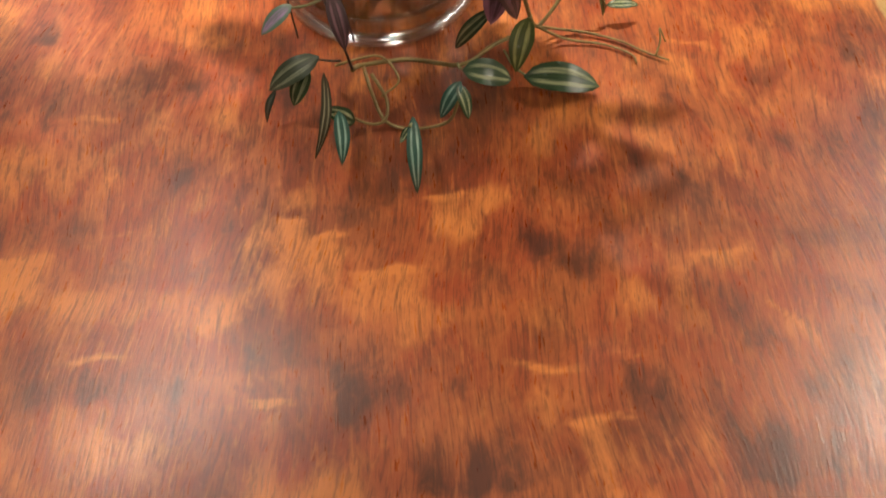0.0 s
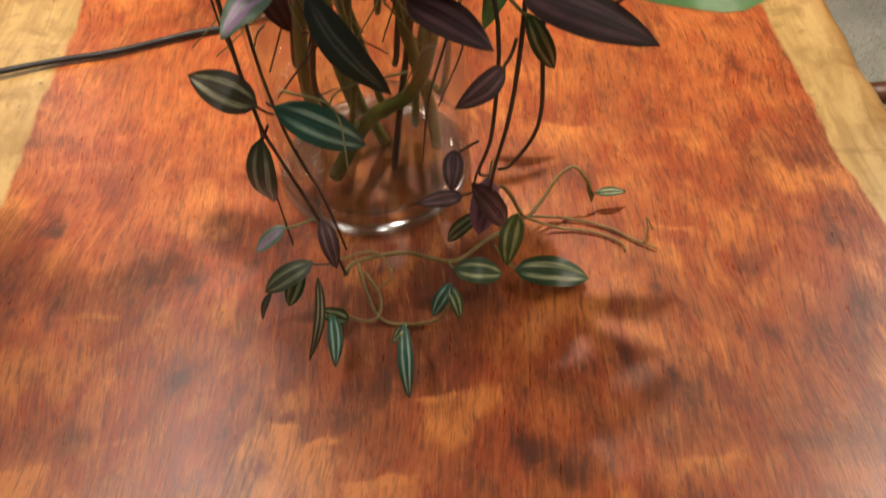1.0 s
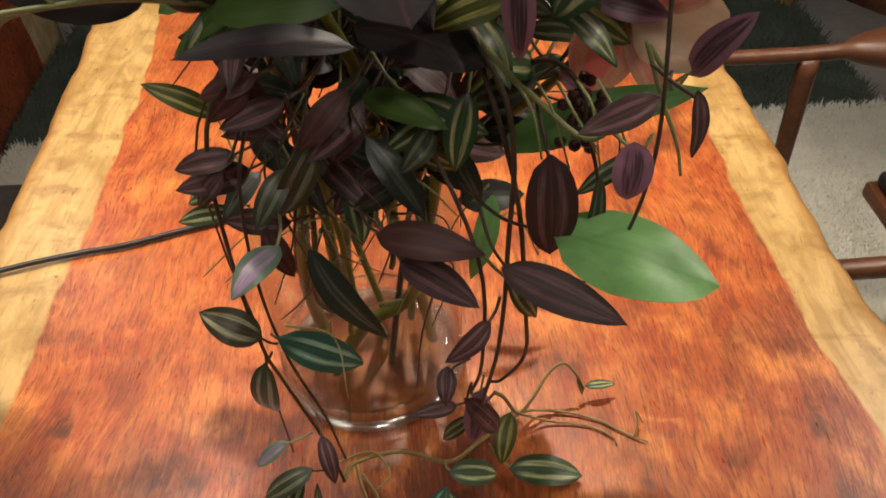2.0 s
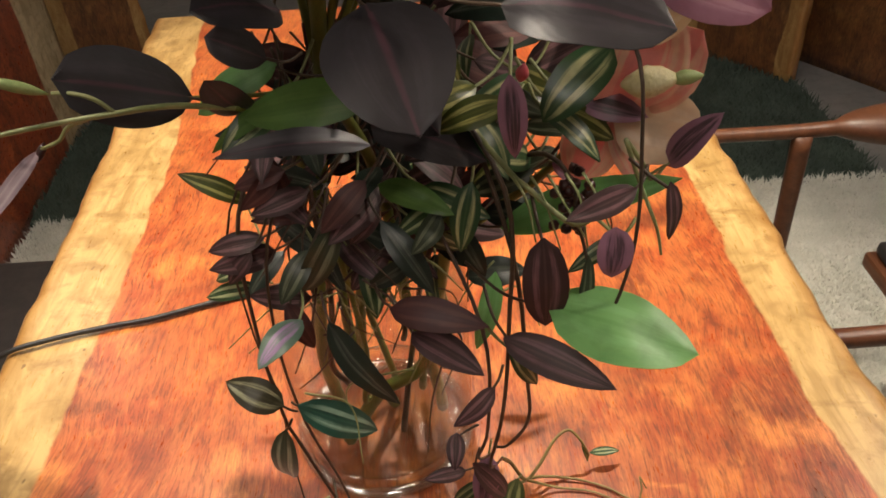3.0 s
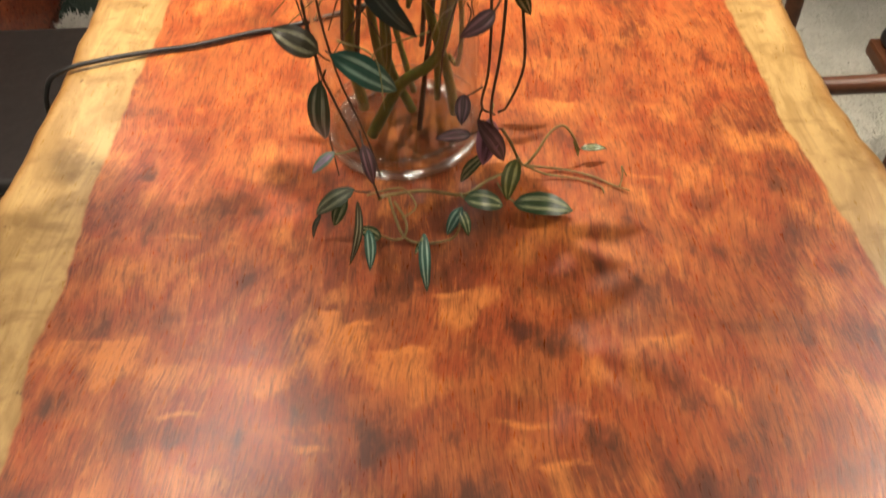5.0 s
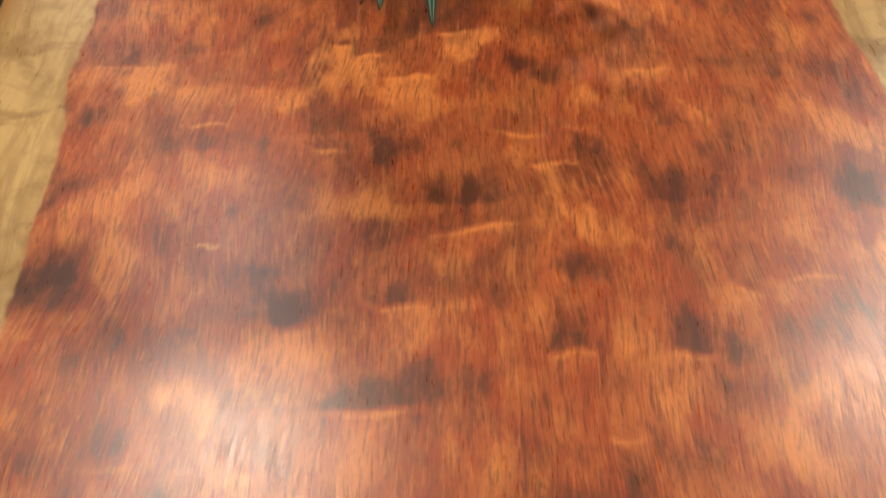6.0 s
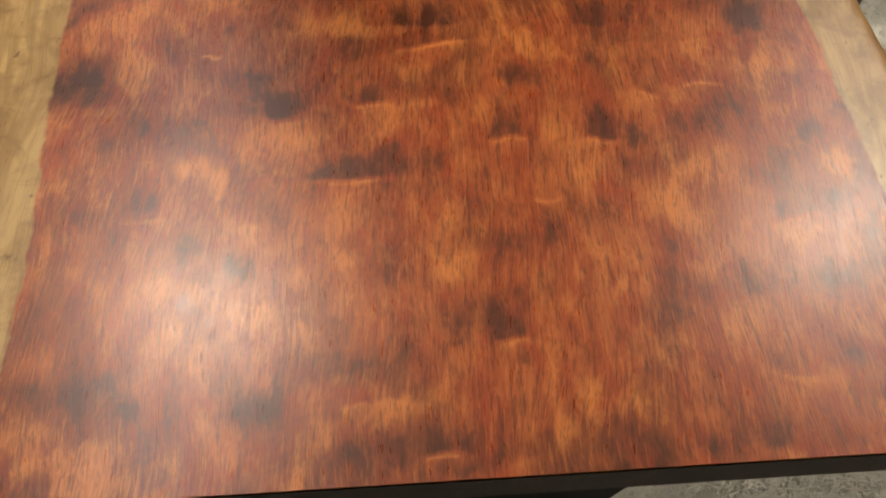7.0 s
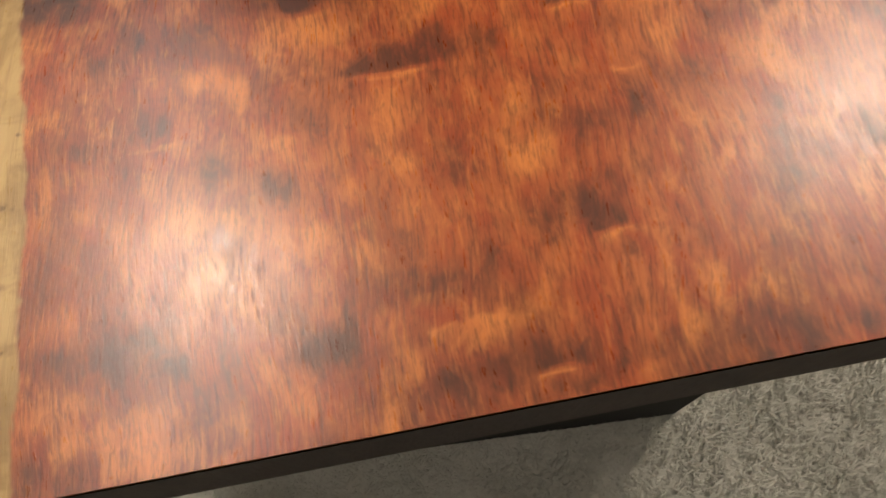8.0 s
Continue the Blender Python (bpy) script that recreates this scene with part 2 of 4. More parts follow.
    "rose": leaf_material("mauve_rose_petal", (0.36, 0.15, 0.22), (0.50, 0.27, 0.34), (0.36, 0.16, 0.22), rough=0.5, translucent=0.25),
    "lavender": leaf_material("grey_lavender_leaf", (0.30, 0.22, 0.26), (0.42, 0.34, 0.36), (0.28, 0.2, 0.22), rough=0.5),
}
BUD = plain("speckled_yellow_green_bud", (0.55, 0.50, 0.24), (0.62, 0.58, 0.36), (70, 70, 70), 0.55, 0.5, 0.002)
BUD_TIP = plain("pale_green_bud_tip", (0.22, 0.30, 0.10), (0.30, 0.36, 0.15), (90, 90, 90), 0.5, 0.2, 0.001)
BERRY = plain("dark_red_berry", (0.03, 0.008, 0.008), (0.05, 0.014, 0.012), (120, 120, 120), 0.35, 0.2, 0.001)
RED_BUD = plain("pink_red_bud", (0.45, 0.06, 0.09), (0.55, 0.1, 0.12), (120, 120, 120), 0.45, 0.2, 0.001)


def clear_glass(name, gloss, rough):
    """Clear glass: see-through, with a gloss that grows towards the rim."""
    m, nodes, links, bsdf = material(name)
    tr, gl, sh, fr = (nodes.new("ShaderNode" + k) for k in ("BsdfTransparent", "BsdfGlossy", "MixShader", "LayerWeight"))
    tr.inputs[0].default_value = (0.97, 0.98, 0.97, 1)
    gl.inputs["Roughness"].default_value = rough
    fr.inputs[0].default_value = 0.5
    sheen = math_node(nodes, links, "POWER", fr.outputs["Facing"], 3.2)
    links.new(math_node(nodes, links, "ADD", math_node(nodes, links, "MULTIPLY", sheen, 0.7), gloss), sh.inputs[0])
    links.new(tr.outputs[0], sh.inputs[1])
    links.new(gl.outputs[0], sh.inputs[2])
    links.new(sh.outputs[0], nodes["Material Output"].inputs[0])
    return m


def glow(name, colour, strength):
    m, nodes, links, bsdf = material(name)
    bsdf.inputs["Emission Color"].default_value = (*colour, 1)
    bsdf.inputs["Emission Strength"].default_value = strength
    return m


RING_GLASS = clear_glass("foot_ring_glass", 0.32, 0.10)
BASE_GLASS = clear_glass("thick_base_glass", 0.10, 0.05)
GLASS = clear_glass("clear_vase_glass", 0.03, 0.03)
FILL_DIFFUSER = glow("fill_lamp_diffuser", (1.0, 0.89, 0.78), 15.0)
LONG_DIFFUSER = glow("lit_long_opal_diffuser", (1.0, 0.90, 0.80), 18.0)
LENS = glow("lit_spot_lens", (1.0, 0.9, 0.75), 8.0)
LAMP_METAL = plain("white_lamp_metal", (0.6, 0.6, 0.6), (0.7, 0.7, 0.69), (30, 30, 30), 0.4, 0.05, 0.0005)

# ---- building helpers ----


def thing(name, place, label, category, group="", kind=""):
    ob = new(name)
    ob.location = place
    ob.empty_display_size = 0.05
    return tagged(ob, label, category, group, kind)


def hang(ob, parent):
    if parent is not None:
        ob.parent = parent
        base = parent.location if parent.parent is None else Vector((0, 0, 0))
        ob.matrix_parent_inverse = Matrix.Translation(-base)
    return ob


def mesh_part(name, verts, faces, mat, parent=None, label="", smooth=True, floats=None):
    me = bpy.data.meshes.new(name)
    me.from_pydata([tuple(v) for v in verts], [], [tuple(f) for f in faces])
    me.materials.append(mat)
    for key, values in (floats or {}).items():
        me.attributes.new(key, "FLOAT", "POINT").data.foreach_set("value", np.asarray(values, dtype=np.float32))
    if smooth:
        me.polygons.foreach_set("use_smooth", [True] * len(me.polygons))
    me.update()
    return hang(tagged(new(name, me), label), parent)


def part(name, bm, mat, parent=None, label="", smooth=False):
    me = bpy.data.meshes.new(name)
    bmesh.ops.recalc_face_normals(bm, faces=bm.faces)
    bm.to_mesh(me)
    bm.free()
    me.materials.append(mat)
    if smooth:
        me.polygons.foreach_set("use_smooth", [True] * len(me.polygons))
    return hang(tagged(new(name, me), label), parent)


def box(x0, x1, y0, y1, z0, z1, bevel=0.0, segments=2):
    bm = bmesh.new()
    bmesh.ops.create_cube(bm, size=1)
    for v in bm.verts:
        v.co = Vector(((x0 + x1) / 2 + v.co.x * (x1 - x0), (y0 + y1) / 2 + v.co.y * (y1 - y0), (z0 + z1) / 2 + v.co.z * (z1 - z0)))
    if bevel:
        bmesh.ops.bevel(bm, geom=bm.edges[:], offset=bevel, segments=segments, affect="EDGES", profile=0.6)
    return bm


def smooth_line(points, per=6):
    """A Catmull-Rom line through the points."""
    p = [Vector(q) for q in points]
    p = [p[0] * 2 - p[1]] + p + [p[-1] * 2 - p[-2]]
    out = []
    for i in range(1, len(p) - 2):
        a, b, c, d = p[i - 1:i + 3]
        for k in range(per):
            t = k / per
            out.append(0.5 * (2 * b + (c - a) * t + (2 * a - 5 * b + 4 * c - d) * t * t + (3 * b - a - 3 * c + d) * t ** 3))
    return out + [p[-2]]


def tube(points, r0, r1=None, sides=7, per=6, flat=1.0):
    """Verts and faces of a tapered tube."""
    line = smooth_line(points, per) if per else [Vector(p) for p in points]
    r1 = r0 if r1 is None else r1
    verts, faces, n = [], [], len(line)
    side = Vector((1, 0, 0))
    for i, p in enumerate(line):
        way = (line[min(i + 1, n - 1)] - line[max(i - 1, 0)]).normalized()
        side = side - way * side.dot(way)
        side = side.normalized() if side.length > 1e-4 else way.orthogonal().normalized()
        up = way.cross(side)
        r = r0 + (r1 - r0) * i / (n - 1)
        for k in range(sides):
            a = 2 * math.pi * k / sides
            verts.append(p + side * (r * math.cos(a)) + up * (r * flat * math.sin(a)))
    for i in range(n - 1):
        for k in range(sides):
            a, b = i * sides + k, i * sides + (k + 1) % sides
            faces.append((a, b, b + sides, a + sides))
    faces.append(tuple(range(sides))[::-1])
    faces.append(tuple(range((n - 1) * sides, n * sides)))
    return verts, faces


def lathe(profile, sides=48, centre=(0, 0, 0)):
    verts, faces, n = [], [], len(profile)
    for k in range(sides):
        a = 2 * math.pi * k / sides
        verts += [(centre[0] + r * math.cos(a), centre[1] + r * math.sin(a), centre[2] + z) for r, z in profile]
    for k in range(sides):
        for i in range(n - 1):
            a, b = k * n + i, ((k + 1) % sides) * n + i
            faces.append((a, b, b + 1, a + 1))
    return verts, faces

# ---- room ----
X0, X1, Y0, Y1 = -2.9, 3.0, -2.6, 5.2


def structure(name, bm, mat, label, category):
    return tagged(part(name, bm, mat), label, category, kind="structure")


structure("floor", box(X0, X1, Y0, Y1, -0.1, 0.0), FLOOR_TILE, "plain grey smooth floor of the showroom", "floor")
structure("ceiling", box(X0, X1, Y0, Y1, CEIL, CEIL + 0.1), CEIL_PAINT, "plain white painted ceiling", "ceiling")
structure("wall_north", box(X0 - 0.1, X1 + 0.1, Y1, Y1 + 0.1, 0, CEIL), WALL_PAINT, "plain warm grey painted wall", "wall")
structure("wall_south", box(X0 - 0.1, X1 + 0.1, Y0 - 0.1, Y0, 0, CEIL), WALL_PAINT, "plain warm grey painted wall", "wall")
structure("wall_west", box(X0 - 0.1, X0, Y0, Y1, 0, CEIL), WALL_PAINT, "plain warm grey painted wall", "wall")
structure("wall_east", box(X1, X1 + 0.1, Y0, Y1, 0, CEIL), WALL_PAINT, "plain warm grey painted wall", "wall")


# ---- lamps ----
def drum_fill_lamp(x, y, r):
    lamp = thing("fill_lamp", (x, y, CEIL), "unseen round white fill lamp added on the ceiling, with a lit opal diffuser", "ceiling lamp", "ceiling lamps")
    v, f = lathe([(0.0, 0.0), (r, 0.0), (r, -0.055), (r - 0.02, -0.06), (r - 0.02, -0.05)], 40, (x, y, CEIL))
    mesh_part("housing", v, f, LAMP_METAL, lamp)
    v, f = lathe([(r - 0.022, -0.045), (r - 0.03, -0.062), (r * 0.6, -0.072), (0.0, -0.075)], 40, (x, y, CEIL))
    mesh_part("diffuser", v, f, FILL_DIFFUSER, lamp, "lit opal diffuser")


def linear_lamp(x, y0, y1, wide):
    lamp = thing("linear_lamp", (x, (y0 + y1) / 2, CEIL), "long narrow white ceiling lamp with a lit opal diffuser", "ceiling lamp", "linear ceiling lamps")
    part("housing", box(x - wide / 2, x + wide / 2, y0, y1, CEIL - 0.05, CEIL - 0.001, 0.006), LAMP_METAL, lamp)
    part("diffuser", box(x - wide / 2 + 0.012, x + wide / 2 - 0.012, y0 + 0.012, y1 - 0.012, CEIL - 0.066, CEIL - 0.0505, 0.006), LONG_DIFFUSER, lamp, "lit opal diffuser")


def spot_fixture(x, y):
    lamp = thing("spotlight", (x, y, CEIL), "small round recessed ceiling spotlight, lit", "spotlight", "ceiling spotlights")
    v, f = lathe([(0.038, 0.0), (0.055, 0.0), (0.055, -0.006), (0.038, -0.010)], 32, (x, y, CEIL))
    mesh_part("rim", v, f, LAMP_METAL, lamp)
    v, f = lathe([(0.038, -0.002), (0.0, -0.003)], 32, (x, y, CEIL))
    mesh_part("lens", v, f, LENS, lamp, "lit lens")


linear_lamp(-0.80, -0.25, 1.75, 0.16)
linear_lamp(1.86, 0.20, 2.20, 0.18)
# two unseen lamps added as fill for the room, foliage and foot ring
drum_fill_lamp(-1.85, 2.9, 0.25)
drum_fill_lamp(0.10, -0.85, 0.22)
for place in (SPOT_A, SPOT_LEFT, SPOT_RIGHT):
    spot_fixture(place[0], place[1])


# ---- rugs ----
def rug(x0, x1, y0, y1, mat, label, seed, near, tuft):
    rnd = random.Random(seed)
    ob = thing("rug", (0.5 * (x0 + x1), 0.5 * (y0 + y1), 0), label, "rug")
    part("backing", box(x0, x1, y0, y1, 0.001, 0.016, 0.006), mat, ob, smooth=True)
    verts, faces = [], []
    for x, y, big in near(rnd):
        a = rnd.uniform(0, 6.28)
        h, w = tuft * rnd.uniform(0.6, 1.2) * big, tuft * 0.16 * big
        lean = Vector((math.cos(a), math.sin(a), 0)) * h * rnd.uniform(0.3, 1.1)
        s = Vector((-math.sin(a), math.cos(a), 0)) * w
        d = Vector((math.cos(a), math.sin(a), 0)) * w
        b, k = Vector((x, y, 0.012)), len(verts)
        verts += [b - s, b + s, b + d, b + lean + Vector((0, 0, h))]
        faces += [(k, k + 1, k + 3), (k + 1, k + 2, k + 3), (k + 2, k, k + 3)]
    tagged(mesh_part("top_surface", verts, faces, mat, ob, "long soft shaggy pile"), kind="stuff")
    return ob


def white_tufts(rnd):
    out = []
    for x0, x1, y0, y1, n in ((0.5, 1.75, 1.0, 2.26, 38000), (-1.3, -0.5, 1.0, 2.26, 22000), (-0.6, 1.4, -0.8, 0.1, 60000), (0.5, 1.75, 0.3, 1.0, 8000)):
        out += [(rnd.uniform(x0, x1), rnd.uniform(y0, y1), 1.0) for _ in range(n)]
    return out


def green_tufts(rnd):
    return [(rnd.uniform(-1.36, 1.46), 2.28 + 1.5 * rnd.random() ** 1.2, 1.15) for _ in range(34000)]


rug(-1.25, 1.75, -1.3, 2.24, WHITE_FUR, "white long-pile shaggy rug under the dining table", 3, white_tufts, 0.024)
rug(-1.36, 1.46, 2.26, 3.9, GREEN_FUR, "dark green long-pile shaggy rug on the floor", 4, green_tufts, 0.03)


# ---- table ----
def smooth_at(y, ys, xs):
    """A softened polyline, for the wavering edges of the slab."""
    return np.mean([np.interp(y + d, ys, xs) for d in (-0.06, -0.03, 0.0, 0.03, 0.06)], axis=0)


def ripple(y, seed, amount):
    return amount * np.array([noise.noise(Vector((v * 9, seed, 0))) + 0.5 * noise.noise(Vector((v * 24, seed, 3))) for v in y])


FIGURE = []


def blister_or_shade(x, y, w, h, dark=1.0, line=0.6, tilt=0.0):
    """One blistered mark of the grain: a dark hollow of half width w and length h, whose near rim is a pale line. Some
    marks paint the bouquet's shadow and its lit gaps.
    """
    FIGURE.append((x, y, w, h, dark, line, tilt))


blister_or_shade(0.075, 0.195, 0.037, 0.052, 1.0, 1.00, 0.19)
blister_or_shade(0.003, 0.111, 0.022, 0.035, 1.2, 0.80, 0.02)
blister_or_shade(-0.090, 0.088, 0.022, 0.036, 1.1, 0.35, 0.09)
blister_or_shade(-0.014, 0.015, 0.040, 0.042, 1.0, 1.00, 0.06)
blister_or_shade(0.152, 0.069, 0.020, 0.039, 1.0, 0.80, 0.12)
blister_or_shade(0.253, 0.067, 0.020, 0.050, 1.2, 0.90, -0.10)
blister_or_shade(0.309, 0.129, 0.019, 0.036, 0.9, 0.70, -0.27)
blister_or_shade(0.370, 0.143, 0.025, 0.014, 0.2, 0.80, 0.08)
blister_or_shade(-0.299, 0.105, 0.019, 0.063, 0.9, 0.00, 0.13)
blister_or_shade(-0.149, 0.095, 0.042, 0.048, 0.6, 0.10, 0.01)
blister_or_shade(-0.174, 0.174, 0.012, 0.016, 0.2, 0.90, 0.08)
blister_or_shade(0.144, -0.157, 0.020, 0.038, 1.5, 0.90, 0.10)
blister_or_shade(0.146, -0.179, 0.017, 0.017, 1.0, 0.00, 0.03)
blister_or_shade(0.112, -0.141, 0.024, 0.037, 0.6, 0.00, 0.06)
blister_or_shade(0.035, -0.213, 0.010, 0.027, 0.9, 0.80, 0.10)
blister_or_shade(-0.002, -0.218, 0.013, 0.019, 0.4, 0.50, 0.04)
blister_or_shade(0.006, -0.184, 0.022, 0.035, 0.7, 0.00, 0.07)
blister_or_shade(0.081, -0.262, 0.020, 0.032, 1.0, 0.90, 0.05)
blister_or_shade(0.082, -0.280, 0.020, 0.013, 0.9, 0.00, 0.05)
blister_or_shade(0.147, -0.268, 0.016, 0.020, 0.7, 0.50, 0.09)
blister_or_shade(0.442, -0.025, 0.025, 0.053, 1.0, 0.60, 0.30)
blister_or_shade(0.405, -0.108, 0.054, 0.032, 0.8, 0.10, 0.08)
blister_or_shade(0.405, -0.190, 0.021, 0.045, 0.8, 0.80, -0.16)
blister_or_shade(0.398, -0.254, 0.047, 0.049, 0.8, 0.00, 0.05)
blister_or_shade(0.255, -0.041, 0.018, 0.037, 0.5, 0.30, 0.11)
blister_or_shade(-0.218, -0.022, 0.017, 0.039, 0.8, 0.00, 0.06)
blister_or_shade(-0.228, -0.033, 0.027, 0.010, 0.1, 0.50, 0.05)
blister_or_shade(-0.098, -0.032, 0.020, 0.042, 0.7, 0.00, 0.17)
blister_or_shade(-0.244, -0.061, 0.008, 0.026, 0.8, 0.00, 0.19)
blister_or_shade(0.189, -0.006, 0.017, 0.012, 0.1, 0.60, 0.06)
blister_or_shade(-0.073, 0.435, 0.012, 0.010, 0.3, 1.00, -0.16)
blister_or_shade(-0.041, 0.422, 0.016, 0.016, 0.4, 0.90, 0.22)
blister_or_shade(0.001, 0.388, 0.023, 0.055, 0.0, 1.00, 0.04)
blister_or_shade(-0.070, 0.306, 0.027, 0.026, 0.4, 0.50, 0.02)
blister_or_shade(-0.074, 0.287, 0.017, 0.015, 0.5, 1.10, -0.12)
# three pale marks: grain, and light between the leaves painted in
blister_or_shade(0.113, 0.309, 0.026, 0.031, 0.2, 0.90, -0.12)
blister_or_shade(0.150, 0.271, 0.024, 0.027, 0.3, 1.00, 0.08)
blister_or_shade(0.169, 0.318, 0.015, 0.022, 0.1, 0.70, -0.06)
# these two dark patches paint the bouquet's shadow into the wood
blister_or_shade(0.312, 0.203, 0.060, 0.103, 0.7, 0.00, 0.11)
blister_or_shade(0.265, 0.230, 0.040, 0.039, 0.6, 0.00, 0.05)
blister_or_shade(-0.202, 0.321, 0.022, 0.016, 0.1, 0.80, 0.07)
blister_or_shade(-0.200, 0.288, 0.039, 0.027, 0.8, 0.00, 0.03)
blister_or_shade(-0.298, 0.405, 0.040, 0.051, 0.8, 0.70, 0.03)
blister_or_shade(-0.198, 0.377, 0.036, 0.042, 0.8, 0.20, 0.00)
blister_or_shade(-0.204, 0.425, 0.022, 0.016, 0.2, 0.50, 0.05)
blister_or_shade(0.047, 0.456, 0.019, 0.016, 0.1, 0.90, 0.18)
blister_or_shade(0.286, 0.352, 0.015, 0.032, 0.1, 0.60, -1.07)
blister_or_shade(0.253, 0.399, 0.020, 0.023, 0.3, 0.70, 0.13)
# another painted patch of the bouquet's shadow
blister_or_shade(0.120, 0.402, 0.015, 0.025, 0.9, 0.00, 0.07)
blister_or_shade(0.052, 0.225, 0.056, 0.045, 0.8, 0.00, 0.06)
blister_or_shade(-0.310, 0.135, 0.023, 0.035, 0.8, 0.00, 0.07)
blister_or_shade(-0.373, 0.306, 0.026, 0.038, 0.6, 0.30, 0.00)
blister_or_shade(-0.088, 0.098, 0.036, 0.048, 0.5, 0.00, 0.08)
# two more patches of that shadow, painted into the wood colour
blister_or_shade(0.266, 0.319, 0.015, 0.038, 0.9, 0.20, 0.06)
blister_or_shade(0.117, 0.401, 0.020, 0.031, 0.6, 0.00, 0.05)
blister_or_shade(0.331, 0.565, 0.021, 0.028, 0.6, 0.20, -0.09)
blister_or_shade(-0.321, 0.637, 0.016, 0.040, 0.8, 0.10, 0.10)
blister_or_shade(0.267, 0.625, 0.022, 0.027, 0.2, 0.60, -0.27)
blister_or_shade(-0.250, 0.544, 0.025, 0.010, 0.1, 0.50, -0.02)
blister_or_shade(-0.317, 0.630, 0.019, 0.026, 0.8, 0.20, 0.05)
blister_or_shade(-0.198, 0.702, 0.027, 0.035, 0.5, 0.20, 0.24)
blister_or_shade(0.181, 0.766, 0.029, 0.030, 0.3, 0.40, -0.20)
blister_or_shade(0.294, 0.681, 0.021, 0.033, 0.5, 0.20, -0.14)
blister_or_shade(-0.284, 0.772, 0.024, 0.034, 0.6, 0.30, 0.02)


def figure_at(x, y):
    """Blister figure of the heartwood with painted shade and sheen, -1 dark to 1 bright, over arrays of places."""
    n = len(x)
    out, rough, drift = np.zeros(n), np.zeros(n), np.zeros(n)
    for i in range(n):
        a = noise.noise(Vector((x[i] * 3.1, y[i] * 2.3, 7.0))) * 0.06
        p, q = (x[i] + a) * 13.0, (y[i] + a * 0.6) * 15.0
        f = noise.noise(Vector((p, q + 0.25, 1.5))) - noise.noise(Vector((p, q - 0.25, 1.5)))
        g = noise.noise(Vector((p * 1.9, q * 1.5, 9.5)))
        fine = noise.noise(Vector((p * 4.4, q * 2.6, 3.5)))
        rough[i] = noise.noise(Vector((x[i] * 60, y[i] * 22, 4.5)))
        drift[i] = noise.noise(Vector((x[i] * 70, y[i] * 6, 2.5)))
        far = min(max((y[i] - 0.5) / 0.4, 0), 1)
        out[i] = (0.75 * f + 0.60 * g + 0.60 * fine + 0.08) * (1 - 0.45 * far) + 0.10 * far
    add = np.zeros(n)
    calm = np.ones(n)
    for cx, cy, w, h, dark, line, tilt in FIGURE:
        near = np.nonzero((np.abs(x - cx) < 2.6 * w + 0.01) & (y > cy - 0.07) & (y < cy + 2.4 * h + 0.02))[0]
        if not len(near):
            continue
        dx, r = x[near] - cx, rough[near]
        u = dx / w + 0.18 * r
        v = y[near] - cy - tilt * dx - 0.0016 * np.sin(dx / w * 3.1 + cx * 90) - 0.0012 * drift[near]
        up, down = np.maximum(v, 0.0), np.maximum(-v, 0.0)
        wide = 1.0 + 0.25 * up / h
        hollow = np.exp(-0.8 * np.abs((u + 0.2 * drift[near]) / wide) ** 2.4) * np.where(v > 0, np.exp(-(up / h) ** 2.2), np.exp(-(down / 0.004) ** 2))
        add[near] -= 0.62 * dark * hollow * (1 + 0.4 * r + 0.6 * drift[near])
        add[near] += 1.15 * line * np.exp(-0.9 * u ** 4) * np.exp(-((v + 0.0018) / 0.0030) ** 2) * (1 + 0.6 * r)
        # fan: the grain's shifting sheen below the rim, put into the colour
        fan = np.exp(-(u * 0.8) ** 2) * np.where(v < 0, np.exp(-(down / 0.030) ** 1.5), np.exp(-(up / 0.003) ** 2))
        add[near] += 0.30 * min(1.0, line + 0.25 * dark) * fan * (1 + 0.8 * drift[near])
        calm[near] = np.minimum(calm[near], 1 - 0.75 * hollow)
    return np.clip(out * calm + add, -1.3, 1.3)


def slab(name, ys, left, right, left_in, right_in, top, thick, mat, parent, label, nx=200, front_skew=0.0):
    """A live-edge slab: a dense top, wavering bark edges, a bottom and sawn ends."""
    ny = len(ys)
    side = [(0.004, -0.004), (0.007, -0.014), (0.004, -0.030), (-0.008, -0.75 * thick), (-0.020, -thick)]
    ring = nx + 2 * len(side)
    verts = np.zeros((ny, ring, 3))
    sap, edge = np.zeros((ny, ring)), np.zeros((ny, ring))
    u = np.linspace(0, 1, nx)
    for j in range(ny):
        x = left[j] + (right[j] - left[j]) * u
        y = ys[j] + front_skew * x * max(0.0, 1 - (ys[j] - ys[0]) / 0.5)
        out = np.minimum(x - left[j], right[j] - x)
        verts[j, :nx] = np.stack([x, y, top - 0.006 * np.exp(-out / 0.004)], 1)
        sap[j, :nx], edge[j, :nx] = np.maximum(left_in[j] - x, x - right_in[j]), out
        for k, (dx, dz) in enumerate(side):
            verts[j, nx + k] = (right[j] + dx, ys[j] + front_skew * right[j] * max(0.0, 1 - (ys[j] - ys[0]) / 0.5), top - 0.006 + dz)
            verts[j, ring - 1 - k] = (left[j] - dx, ys[j] + front_skew * left[j] * max(0.0, 1 - (ys[j] - ys[0]) / 0.5), top - 0.006 + dz)
        sap[j, nx:] = 0.05
    faces = []
    for j in range(ny - 1):
        a = j * ring
        faces += [(a + k, a + (k + 1) % ring, a + ring + (k + 1) % ring, a + ring + k) for k in range(ring)]
    flat = verts.reshape(-1, 3)
    fig = np.zeros((ny, ring))
